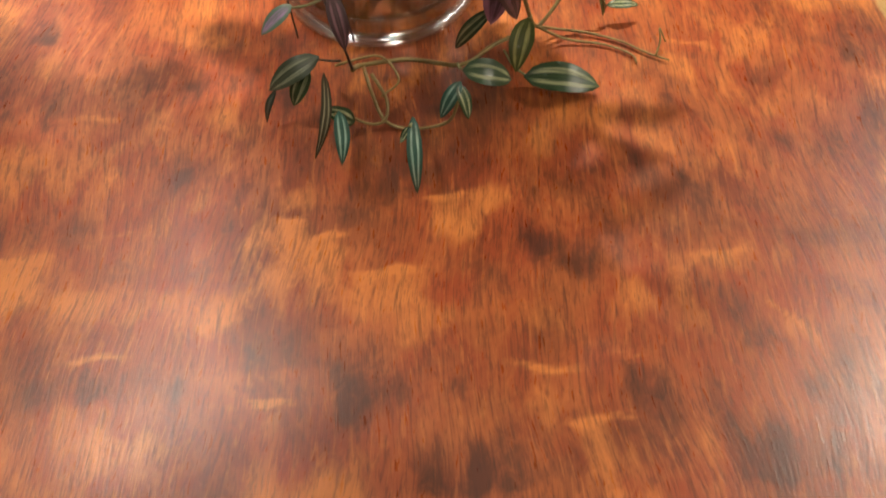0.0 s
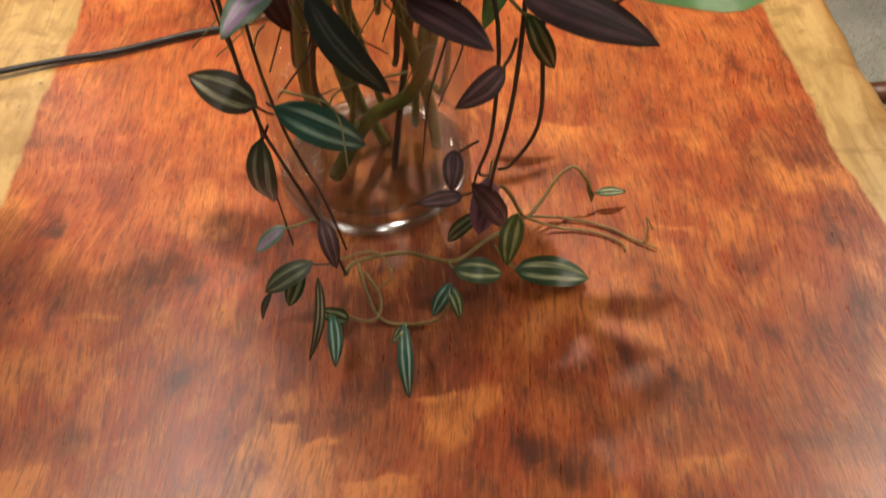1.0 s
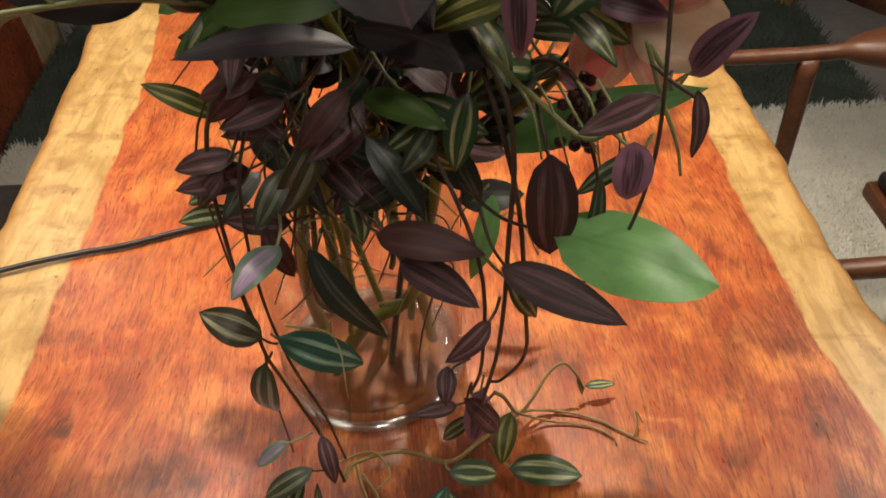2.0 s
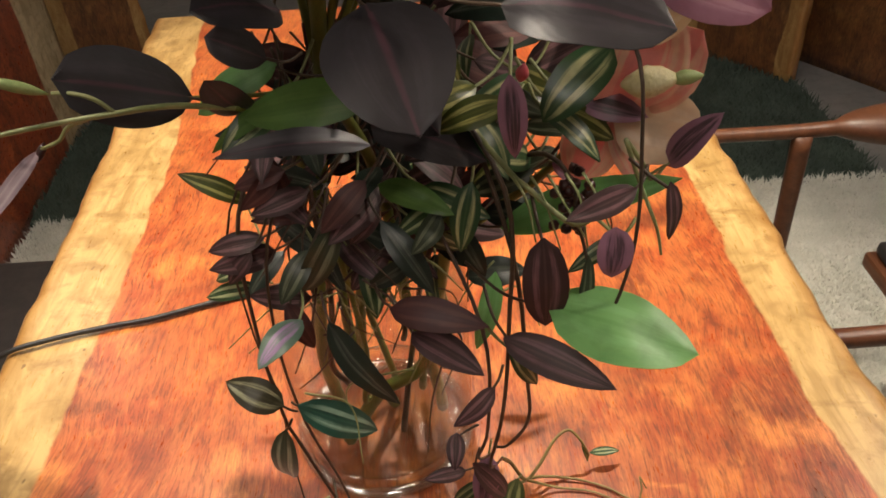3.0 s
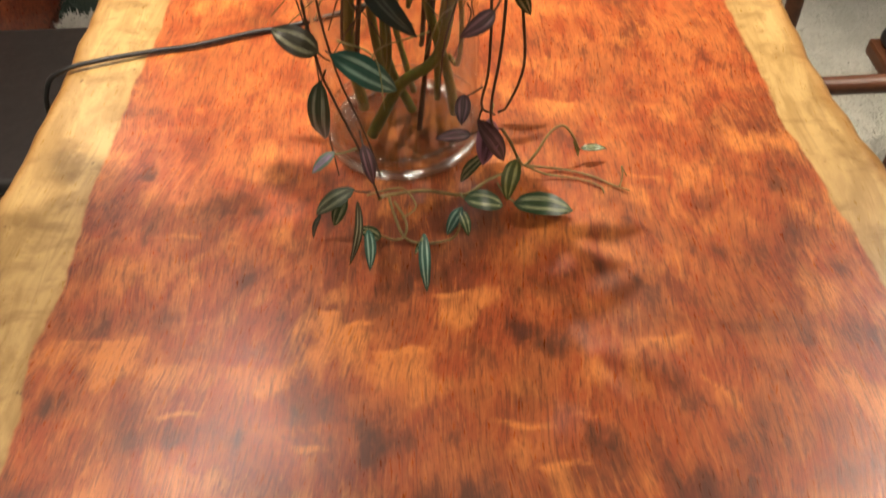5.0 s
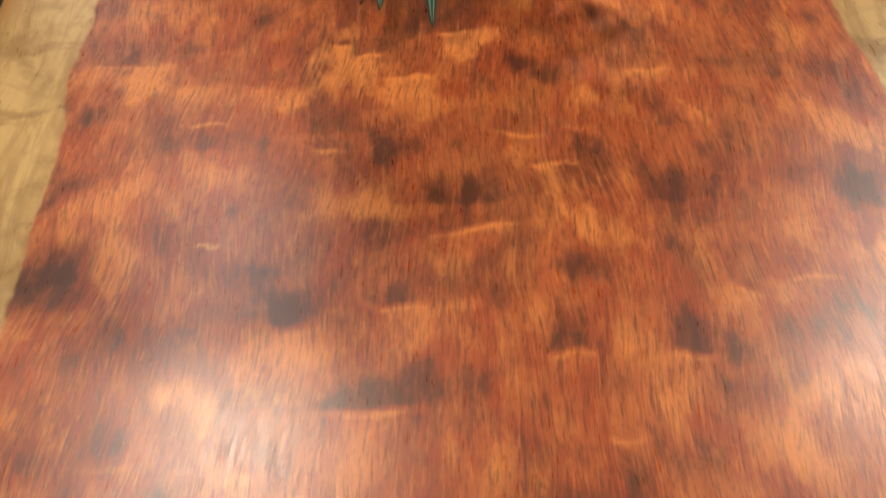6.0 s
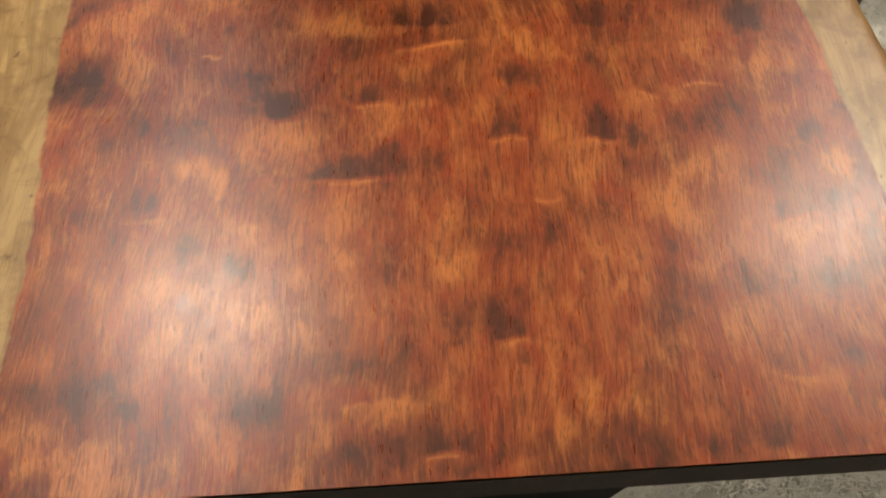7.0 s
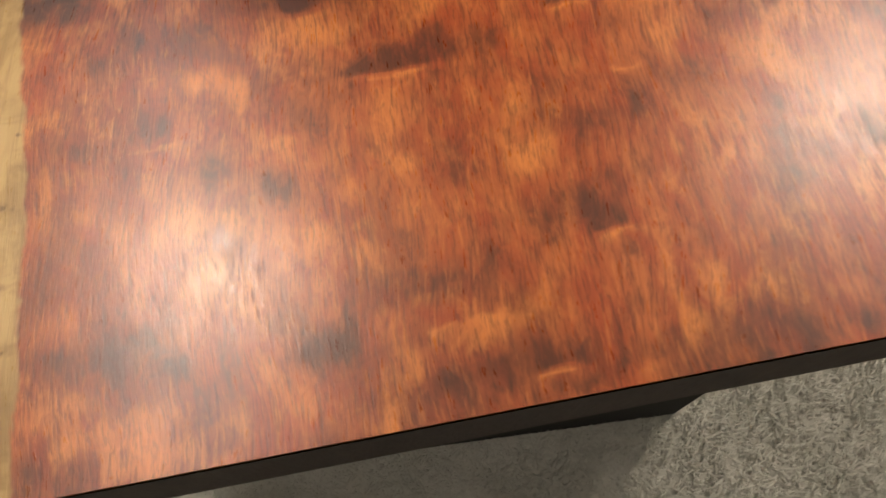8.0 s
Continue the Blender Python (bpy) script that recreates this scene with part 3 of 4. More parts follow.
    fig[:, :nx] = figure_at(verts[:, :nx, 0].ravel(), verts[:, :nx, 1].ravel()).reshape(ny, nx)
    return mesh_part(name, flat, faces, mat, parent, label, True, {"sap": sap.ravel(), "edge": edge.ravel(), "figure": fig.ravel()}), flat, ring, ny


table = thing("dining_table", (0, 0.85, 0), "live-edge slab dining table of red heartwood with pale yellow sapwood edges", "table")
FRONT, BACK, THICK = -0.289, 2.02, 0.095
ty = np.concatenate([np.linspace(FRONT, 0.9, 350), np.linspace(0.906, BACK, 170)])
t_left = smooth_at(ty, (-0.3, 0.3, 0.61, 0.9, 1.2, 1.5, 1.95), (-0.47, -0.475, -0.485, -0.497, -0.523, -0.553, -0.622)) + ripple(ty, 2.0, 0.007)
t_right = smooth_at(ty, (-0.3, 0.0, 0.2, 0.4, 0.63, 0.8, 1.2, 2.0), (0.66, 0.63, 0.59, 0.57, 0.545, 0.523, 0.528, 0.50)) + ripple(ty, 5.0, 0.007)
t_lin = smooth_at(ty, (-0.3, -0.1, 0.25, 0.61, 0.85, 1.2, 1.45, 1.68, 1.95), (-0.315, -0.322, -0.345, -0.376, -0.384, -0.396, -0.421, -0.456, -0.496)) + ripple(ty, 8.0, 0.008)
t_rin = smooth_at(ty, (-0.3, 0.0, 0.13, 0.27, 0.43, 0.7, 0.9, 1.2, 2.0), (0.59, 0.54, 0.522, 0.506, 0.484, 0.453, 0.444, 0.447, 0.43)) + ripple(ty, 11.0, 0.007)
slab_ob, slab_verts, slab_ring, slab_rows = slab("tabletop", ty, t_left, t_right, t_lin, t_rin, TOP, THICK, TABLE_WOOD, table,
                                                 "red figured heartwood with yellow sapwood edges", 270, 0.057)
for row, name in ((0, "end_face"), (slab_rows - 1, "end_face")):
    loop = slab_verts[row * slab_ring:(row + 1) * slab_ring]
    push = -0.0015 if row == 0 else 0.0015
    nx = 270
    low = [(p[0], p[1] + push, TOP - 0.005 - THICK) for p in loop[:nx]]
    high = [(p[0], p[1] + push, p[2] - 0.0012) for p in loop[:nx]]
    mesh_part(name, high + low, [(k, k + 1, nx + k + 1, nx + k) for k in range(nx - 1)], END_GRAIN, table, "dark sawn end grain", False)

UNDER = TOP - 0.0065 - THICK
for x0, x1, y in ((-0.33, 0.39, -0.205), (-0.40, 0.36, 1.55)):
    part("leg", box(x0, x1, y, y + 0.09, 0.017, UNDER - 0.002, 0.004), BLACK_STEEL, table, "broad black panel leg")


# ---- chairs ----
def armchair(x, y, flip, label):
    """Low round-backed chair: horseshoe rail on four turned posts, black pad. It faces -x, or +x when flipped."""
    s = -1 if flip else 1
    chair = thing("dining_chair", (x + s * 0.30, y, 0), label, "chair", "chairs round the table")

    def at(u, v, z):
        return (x + s * u, y + v, z)

    rail = [at(-0.14, 0.275, 0.675), at(0.06, 0.27, 0.677), at(0.20, 0.265, 0.685), at(0.36, 0.22, 0.70), at(0.46, 0.10, 0.715), at(0.48, 0, 0.72),
            at(0.46, -0.10, 0.715), at(0.36, -0.22, 0.70), at(0.20, -0.265, 0.685), at(0.06, -0.27, 0.677), at(-0.14, -0.275, 0.675)]
    line = smooth_line(rail, 6)
    verts, faces, n, sides = [], [], len(line), 10
    for i, p in enumerate(line):
        way = (line[min(i + 1, n - 1)] - line[max(i - 1, 0)]).normalized()
        side = way.cross(Vector((0, 0, 1))).normalized()
        t = abs(2 * i / (n - 1) - 1)
        swell = max(0.0, 1 - ((t - 0.40) / 0.30) ** 2) ** 0.8
        wide = 0.015 + 0.056 * swell
        tall = 0.013 + 0.026 * swell + 0.008 * (1 - t)
        for k in range(sides):
            a = 2 * math.pi * k / sides
            verts.append(p + side * (wide * math.cos(a)) + Vector((0, 0, tall * math.sin(a))))
    for i in range(n - 1):
        for k in range(sides):
            a, b = i * sides + k, i * sides + (k + 1) % sides
            faces.append((a, b, b + sides, a + sides))
    faces += [tuple(range(sides))[::-1], tuple(range((n - 1) * sides, n * sides))]
    mesh_part("arm_rail", verts, faces, CHAIR_WOOD, chair, "curved wooden arm and back rail")
    for v in (0.265, -0.265):
        vt, fc = tube([at(0.085, v, 0.016), at(0.08, v, 0.3), at(0.075, v, 0.48), at(0.07, v, 0.672)], 0.014, 0.019, 12)
        mesh_part("leg", vt, fc, CHAIR_WOOD, chair)
        vt, fc = tube([at(0.45, v * 0.75, 0.016), at(0.43, v * 0.78, 0.3), at(0.41, v * 0.8, 0.5), at(0.40, v * 0.78, 0.70)], 0.014, 0.017, 12)
        mesh_part("leg", vt, fc, CHAIR_WOOD, chair)
    return chair, at


def pad(chair, x0, x1, y0, y1, z0, z1):
    part("seat_frame", box(x0, x1, y0, y1, z0 - 0.035, z0 - 0.001, 0.008), CHAIR_WOOD, chair, "wooden seat frame")
    part("seat", box(x0 + 0.01, x1 - 0.01, y0 + 0.01, y1 - 0.01, z0, z1, 0.016, 3), BLACK_LEATHER, chair, "black leather seat pad", True)


right_chair, _ = armchair(0.672, 1.165, False, "walnut-stained wooden armchair with a curved rail beside the table")
pad(right_chair, 0.89, 1.17, 0.97, 1.36, 0.44, 0.475)


def stool(x0, x1, y0, y1):
    ob = thing("stool", ((x0 + x1) / 2, (y0 + y1) / 2, 0), "low stool with a black leather seat beside the table", "stool")
    pad(ob, x0, x1, y0, y1, 0.44, 0.478)
    for x in (x0 + 0.035, x1 - 0.035):
        for y in (y0 + 0.035, y1 - 0.035):
            vt, fc = tube([(x, y, 0.016), (x, y, 0.2), (x, y, 0.404)], 0.015, 0.02, 12)
            mesh_part("leg", vt, fc, CHAIR_WOOD, ob)


stool(-1.10, -0.60, 0.93, 1.45)


# ---- standing slabs ----
def standing_slab(label, foot, length, height, thick, turn, mat, sap_from, sap_to, seed, lean=0.0):
    """A sawn plank on end, its faces upright; runs along its own x from the foot, with sapwood at the ends given."""
    ob = thing("wood_slab", foot, label, "wood slab", "slabs standing round the room")
    nu, nv = 60, 40
    verts, sap, edge = [], [], []
    for depth in (0.0, thick):
        for j in range(nv + 1):
            z = height * j / nv
            wob0 = 0.02 * noise.noise(Vector((z * 3, seed, 0))) + 0.008 * noise.noise(Vector((z * 11, seed, 1)))
            wob1 = 0.025 * noise.noise(Vector((z * 3, seed, 5))) + 0.01 * noise.noise(Vector((z * 11, seed, 6)))
            for i in range(nu + 1):
                u = wob0 + (length + wob1 - wob0) * i / nu
                verts.append(Vector((u, depth + lean * z, z)))
                w = 0.015 * noise.noise(Vector((z * 5, seed, 9)))
                sap.append(max(sap_from + w - u, u - (length - sap_to) + w))
                edge.append(min(u - wob0, length + wob1 - u))
    m = Matrix.Translation(foot) @ Matrix.Rotation(radians(turn), 4, "Z")
    fig = figure_at(np.array([v.x + seed for v in verts]), np.array([v.z + seed for v in verts]))
    row, size, faces = nu + 1, (nu + 1) * (nv + 1), []
    for j in range(nv):
        for i in range(nu):
            a = j * row + i
            faces += [(a, a + 1, a + row + 1, a + row), (size + a, size + a + row, size + a + row + 1, size + a + 1)]
        a = j * row
        faces += [(a, a + row, size + a + row, size + a), (a + nu, size + a + nu, size + a + row + nu, a + row + nu)]
    for i in range(nu):
        a = nv * row + i
        faces += [(i, size + i, size + i + 1, i + 1), (a, a + 1, size + a + 1, size + a)]
    mesh_part("plank", [m @ v for v in verts], faces, mat, ob, "", True, {"sap": sap, "edge": edge, "figure": fig})
    return ob


standing_slab("dark red polished wood slab with a pale sapwood edge standing on the floor", (-1.235, 1.15, 0.0), 1.85, 1.9, 0.06, 94.5, DARK_SLAB, 0.03, 0.26, 1.0)
standing_slab("orange brown wood slab standing on the floor", (-1.60, 3.30, 0.0), 0.42, 1.9, 0.05, 30, BROWN_SLAB, 0.12, 0.05, 2.0)
standing_slab("dark brown wood slab with a yellow live edge standing on the floor", (1.47, 2.98, 0.0), 0.5, 1.9, 0.06, 128, BROWN_SLAB, 0.06, 0.05, 3.0)
standing_slab("brown wood slab standing on the floor", (1.86, 2.82, 0.0), 0.75, 1.9, 0.06, 122, BROWN_SLAB, 0.02, 0.03, 4.0)
standing_slab("narrow pale wood plank standing on the rug", (1.165, 3.26, 0.017), 0.10, 1.5, 0.05, 10, BROWN_SLAB, 0.2, 0.2, 5.0)


# ---- vase ----
VX, VY, VR = -0.010, 0.713, 0.093
vase = thing("vase", (VX, VY, TOP), "clear round glass cylinder vase with a thick base on the table", "vase")
H = 0.255
mesh_part("wall", *lathe([(VR - 0.004, 0.0345), (VR - 0.004, H), (VR - 0.003, H + 0.003), (VR - 0.001, H + 0.003), (VR, H), (VR, 0.0345)], 72, (VX, VY, TOP)), GLASS, vase, "clear thin glass wall")
mesh_part("base", *lathe([(0.0, 0.004), (VR - 0.022, 0.003), (VR - 0.013, 0.004), (VR - 0.006, 0.0075), (VR - 0.001, 0.014), (VR, 0.020), (VR, 0.034), (VR - 0.004, 0.034), (VR - 0.0055, 0.029), (VR - 0.009, 0.0235), (VR - 0.015, 0.0190), (VR - 0.024, 0.0165), (VR - 0.036, 0.0155), (0.0, 0.015)], 72, (VX, VY, TOP)), BASE_GLASS, vase, "thick clear glass base")
ring = [(VR - 0.004 + 0.0062 * math.cos(2 * math.pi * k / 14), 0.0072 + 0.0062 * math.sin(2 * math.pi * k / 14)) for k in range(15)]
mesh_part("foot_ring", *lathe(ring, 72, (VX, VY, TOP)), RING_GLASS, vase, "rounded clear glass foot ring")

# ---- plants ----
TOWARD = Vector((0, -0.62, 0.78))


def leaf(plant, kind, base, tip, width, face=TOWARD, bend=0.10, fold=0.16, name="leaf", stalk=None, blunt=0.0, curl=0.0, club=False):
    """One fabric leaf from its stalk end to its tip, with a folded, sagging blade of real thickness."""
    base, tip, face = Vector(base), Vector(tip), Vector(face)
    axis = tip - base
    size = axis.length
    axis.normalize()
    side = axis.cross(face)
    side = side.normalized() if side.length > 1e-3 else axis.orthogonal().normalized()
    up = side.cross(axis).normalized()
    nv, nu = 10, 7
    verts, across, along, faces = [], [], [], []
    seed = base.x * 91 + tip.z * 57
    for layer in (0, 1):
        for j in range(nv + 1):
            v = j / nv
            f = 1 - v if club else v
            w = (f ** (0.62 - 0.15 * blunt)) * ((1 - f) ** (0.85 - 0.35 * blunt)) * (2.0 - 0.45 * blunt)
            w = 0.5 * width * max(w, 0.035 if j == 0 else 0.0)
            mid = base + axis * size * v + up * size * bend * math.sin(math.pi * v) + side * size * curl * math.sin(math.pi * v)
            for i in range(nu):
                u = 2 * i / (nu - 1) - 1
                wave = 0.04 * width * noise.noise(Vector((u * 1.3, v * 4, seed)))
                p = mid + side * w * u + up * (fold * w * abs(u) - 0.10 * w * u * u + wave) - up * (0.0005 * layer)
                verts.append(p)
                across.append(u)
                along.append(v)
    row, n = nu, nu * (nv + 1)
    for j in range(nv):
        for i in range(nu - 1):
            a = j * row + i
            faces += [(a, a + 1, a + row + 1, a + row), (n + a, n + a + row, n + a + row + 1, n + a + 1)]
    ob = mesh_part(name, verts, faces, LEAF[kind], plant, "", True, {"across": across, "along": along})
    if stalk is not None:
        stalk = Vector(stalk)
        stem(ob, [stalk, (stalk + base) / 2 + Vector((0, 0, -0.12 * (stalk - base).length)), base + axis * 0.004], 0.0011, 0.0009, STEM_PALE if kind in ("green", "striped", "yellow", "mauve", "lilac") else STEM_BROWN, "stalk")
    return ob


def stem(plant, points, r0, r1=None, mat=STEM_BROWN, name="stem", sides=7):
    v, f = tube(points, r0, r1, sides, 5)
    return mesh_part(name, v, f, mat, plant)


def bead(plant, name, centre, way, length, r, mat, rows=9, sides=12, lumpy=0.0):
    """A pointed egg: a bud or a berry."""
    c, w = Vector(centre), Vector(way).normalized()
    s = w.orthogonal().normalized()
    t = w.cross(s)
    verts, faces = [], []
    for j in range(rows + 1):
        v = j / rows
        q = r * (math.sin(math.pi * min(max(v, 0.02), 0.985)) ** 0.75) * (1.12 - 0.3 * v)
        for k in range(sides):
            a = 2 * math.pi * k / sides
            d = q * (1 + lumpy * noise.noise(Vector((a * 1.5, v * 6, c.x * 40))))
            verts.append(c + w * length * (v - 0.5) + s * d * math.cos(a) + t * d * math.sin(a))
    for j in range(rows):
        for k in range(sides):
            a, b = j * sides + k, j * sides + (k + 1) % sides
            faces.append((a, b, b + sides, a + sides))
    faces += [tuple(range(sides))[::-1], tuple(range(rows * sides, (rows + 1) * sides))]
    return mesh_part(name, verts, faces, mat, plant)


BASE = (VX, VY, TOP + 0.012)
vine = thing("trailing_plant", BASE, "artificial trailing plant with striped leaves spilling from the vase", "artificial plant")
dark_spray = thing("dark_leaf_branch", BASE, "artificial branch of large matte near-black leaves in the vase", "artificial plant")
green_spray = thing("green_leaf_branch", BASE, "artificial branch of plain bright green leaves in the vase", "artificial plant")
flower = thing("flower", BASE, "artificial pink and ivory flower with a speckled bud in the vase", "artificial flower")
twig = thing("bud_twig", BASE, "thin artificial twig with pale buds and lavender leaves in the vase", "artificial plant")
berries = thing("berry_twig", BASE, "artificial twig with clustered dark red berries in the vase", "artificial plant")

# thick stems that stand in the vase
Z = TOP + 0.022
stem(green_spray, [(-0.046, 0.682, Z), (-0.006, 0.676, Z + 0.075), (0.040, 0.672, 0.900), (0.062, 0.655, 1.02), (0.075, 0.62, 1.12)], 0.0075, 0.005, STEM_GREEN)
stem(green_spray, [(0.052, 0.720, Z), (0.046, 0.700, 0.86), (0.030, 0.68, 0.96), (0.02, 0.65, 1.12), (0.0, 0.60, 1.22)], 0.0065, 0.004, STEM_GREEN)
stem(dark_spray, [(-0.060, 0.735, Z), (-0.062, 0.710, 0.88), (-0.045, 0.69, 1.0), (-0.01, 0.65, 1.2), (0.01, 0.60, 1.34)], 0.007, 0.005, STEM_GREEN)
stem(dark_spray, [(-0.030, 0.770, Z), (-0.034, 0.72, 0.90), (-0.03, 0.70, 1.02), (-0.03, 0.66, 1.2)], 0.006, 0.004, STEM_GREEN)
stem(flower, [(0.030, 0.750, Z), (0.040, 0.71, 0.90), (0.07, 0.66, 1.04), (0.13, 0.60, 1.14), (0.168, 0.553, 1.215)], 0.0045, 0.003, STEM_GREEN)
stem(twig, [(0.0, 0.765, Z), (-0.015, 0.73, 0.92), (-0.03, 0.68, 1.06), (-0.035, 0.61, 1.19), (-0.050, 0.576, 1.219)], 0.004, 0.0022, STEM_GREEN)
stem(berries, [(0.010, 0.69, Z), (0.028, 0.69, 0.90), (0.055, 0.65, 1.05), (0.11, 0.58, 1.17)], 0.0035, 0.002, STEM_BROWN)
stem(vine, [(0.0, 0.728, Z), (-0.02, 0.70, 0.88), (-0.005, 0.66, 1.02), (0.02, 0.60, 1.15)], 0.006, 0.004, STEM_GREEN)
for k, (x, y, h) in enumerate(((-0.052, 0.695, 0.20), (-0.02, 0.665, 0.16), (0.02, 0.73, 0.22), (0.06, 0.69, 0.19), (-0.07, 0.72, 0.21), (0.0, 0.80, 0.2))):
    stem(vine, [(x * 0.8, y + 0.01, Z + 0.06 + 0.012 * k), (x, y, Z + 0.5 * h), (x * 0.9 + 0.01, y - 0.02, Z + h), (x * 0.6, y - 0.05, Z + h + 0.14)], 0.0032, 0.0025, STEM_GREEN if k % 2 else STEM_BROWN)

# hanging leaves of the trailing plant
leaf(vine, "cream", (-0.060, 0.551, 0.986), (-0.101, 0.560, 1.006), 0.035, stalk=(-0.052, 0.555, 0.975))
leaf(vine, "teal", (-0.065, 0.556, 0.953), (-0.077, 0.576, 0.866), 0.032, (-0.2, -0.9, 0.3), stalk=(-0.058, 0.556, 0.965))
leaf(vine, "teal", (-0.050, 0.553, 0.983), (0.003, 0.573, 0.926), 0.037, (0.1, -0.7, 0.7), stalk=(-0.055, 0.556, 0.985))
leaf(vine, "lilac", (-0.029, 0.540, 1.081), (-0.055, 0.508, 1.070), 0.030, (-0.4, -0.6, 0.6), stalk=(-0.03, 0.56, 1.09))
leaf(vine, "green", (-0.087, 0.650, 1.020), (-0.139, 0.662, 1.002), 0.022, stalk=(-0.062, 0.62, 1.03))
leaf(vine, "green", (-0.093, 0.650, 1.043), (-0.126, 0.662, 1.020), 0.022, (-0.5, -0.5, 0.7), stalk=(-0.07, 0.63, 1.04))
leaf(vine, "yellow", (-0.082, 0.660, 1.098), (-0.131, 0.662, 1.125), 0.023, stalk=(-0.066, 0.62, 1.08))
leaf(vine, "dark", (-0.015, 0.552, 1.066), (0.031, 0.515, 1.022), 0.034, (-0.5, -0.7, 0.4), stalk=(-0.02, 0.57, 1.08))
leaf(vine, "maroon", (0.031, 0.525, 1.100), (0.092, 0.497, 1.106), 0.030, stalk=(0.02, 0.55, 1.10))
leaf(vine, "purple", (0.043, 0.525, 1.078), (0.088, 0.496, 1.066), 0.030, (0.2, -0.5, 0.8), stalk=(0.03, 0.55, 1.09))
leaf(vine, "purple", (0.099, 0.485, 1.108), (0.156, 0.442, 1.107), 0.030, stalk=(0.09, 0.52, 1.12), bend=0.05)
leaf(vine, "purple", (0.119, 0.475, 1.186), (0.121, 0.470, 1.130), 0.032, (0, -1, 0.3), stalk=(0.115, 0.50, 1.20), blunt=0.5)
leaf(vine, "purple", (0.094, 0.493, 1.057), (0.067, 0.470, 1.050), 0.020, (0.5, -0.7, 0.5), stalk=(0.100, 0.50, 1.07))
leaf(vine, "purple", (0.067, 0.568, 0.924), (0.064, 0.545, 0.905), 0.021, stalk=(0.085, 0.57, 0.93))
leaf(vine, "purple", (0.073, 0.566, 0.876), (0.037, 0.556, 0.880), 0.018, stalk=(0.09, 0.57, 0.885))
leaf(vine, "mauve", (0.092, 0.566, 0.896), (0.084, 0.545, 0.853), 0.031, (0.1, -0.9, 0.4), stalk=(0.095, 0.57, 0.91))
leaf(vine, "striped", (0.159, 0.530, 1.262), (0.122, 0.512, 1.232), 0.034, (-0.5, -0.8, 0.5), stalk=(0.165, 0.55, 1.27), blunt=0.6)
leaf(vine, "striped", (0.123, 0.520, 1.236), (0.151, 0.503, 1.212), 0.024, (0.6, -0.5, 0.7), stalk=(0.118, 0.54, 1.24))
leaf(vine, "yellow", (0.105, 0.520, 1.240), (0.066, 0.515, 1.228), 0.024, stalk=(0.115, 0.54, 1.24))
leaf(vine, "mauve", (0.105, 0.507, 1.261), (0.107, 0.499, 1.219), 0.020, (0, -1, 0.2), stalk=(0.108, 0.53, 1.27))
leaf(vine, "purple", (0.164, 0.476, 1.212), (0.128, 0.465, 1.203), 0.019, (0.1, -0.8, 0.6), stalk=(0.175, 0.50, 1.21))
leaf(vine, "mauve", (0.198, 0.540, 1.184), (0.220, 0.527, 1.223), 0.025, (-0.7, -0.6, 0.4), stalk=(0.17, 0.54, 1.175))
leaf(vine, "purple", (0.183, 0.485, 1.209), (0.185, 0.481, 1.176), 0.014, (0.5, -1, 0.2), stalk=(0.165, 0.50, 1.215))
leaf(vine, "mauve", (0.153, 0.466, 1.197), (0.151, 0.458, 1.172), 0.024, (0.1, -1, 0.3), stalk=(0.14, 0.48, 1.20), blunt=0.6)
leaf(vine, "pale", (0.001, 0.552, 1.146), (-0.027, 0.548, 1.098), 0.026, (0.2, -1, 0.2), stalk=(0.005, 0.57, 1.155), blunt=0.4)
leaf(vine, "maroon", (-0.036, 0.589, 1.139), (-0.040, 0.586, 1.180), 0.021, (0.3, -1, 0.2), stalk=(-0.03, 0.60, 1.12))
leaf(vine, "maroon", (-0.020, 0.589, 1.131), (-0.061, 0.585, 1.131), 0.018, stalk=(-0.01, 0.60, 1.13))
leaf(vine, "striped", (0.105, 0.50, 1.085), (0.122, 0.505, 1.045), 0.016, (0.1, -1, 0.2), stalk=(0.09, 0.505, 1.10))
leaf(vine, "maroon", (-0.045, 0.57, 1.07), (-0.030, 0.56, 1.035), 0.022, stalk=(-0.04, 0.59, 1.09))
leaf(vine, "green", (0.085, 0.56, 1.16), (0.035, 0.55, 1.135), 0.024, (0.1, -0.4, 0.9), stalk=(0.10, 0.57, 1.17))
leaf(vine, "dark", (0.03, 0.55, 1.15), (0.06, 0.53, 1.105), 0.024, stalk=(0.02, 0.57, 1.16))
leaf(vine, "pale", (0.145, 0.485, 1.165), (0.138, 0.480, 1.115), 0.013, (0.4, -1, 0.2), stalk=(0.14, 0.49, 1.18))
leaf(vine, "green", (0.165, 0.50, 1.165), (0.135, 0.49, 1.150), 0.014, stalk=(0.175, 0.51, 1.17))

# a thicket of lighter leaves at its heart
rt = random.Random(5)
for k in range(20):
    p = Vector((rt.uniform(0.05, 0.15), rt.uniform(0.535, 0.60), rt.uniform(1.15, 1.25)))
    w = Vector((rt.gauss(0, 1), rt.uniform(-0.8, 0.1), rt.uniform(-1.0, 0.3))).normalized()
    size = rt.uniform(0.032, 0.048)
    leaf(vine, rt.choice(("green", "yellow", "pale", "mauve", "purple", "striped")), p, p + w * size, size * 0.55, (rt.gauss(0, 0.4), -0.7, 0.6), stalk=p - w * 0.025 + Vector((0, 0.015, 0.01)))
for k in range(10):
    p = Vector((rt.uniform(-0.06, 0.03), rt.uniform(0.545, 0.60), rt.uniform(1.09, 1.19)))
    w = Vector((rt.gauss(0, 1), rt.uniform(-0.8, 0.1), rt.uniform(-1.0, 0.3))).normalized()
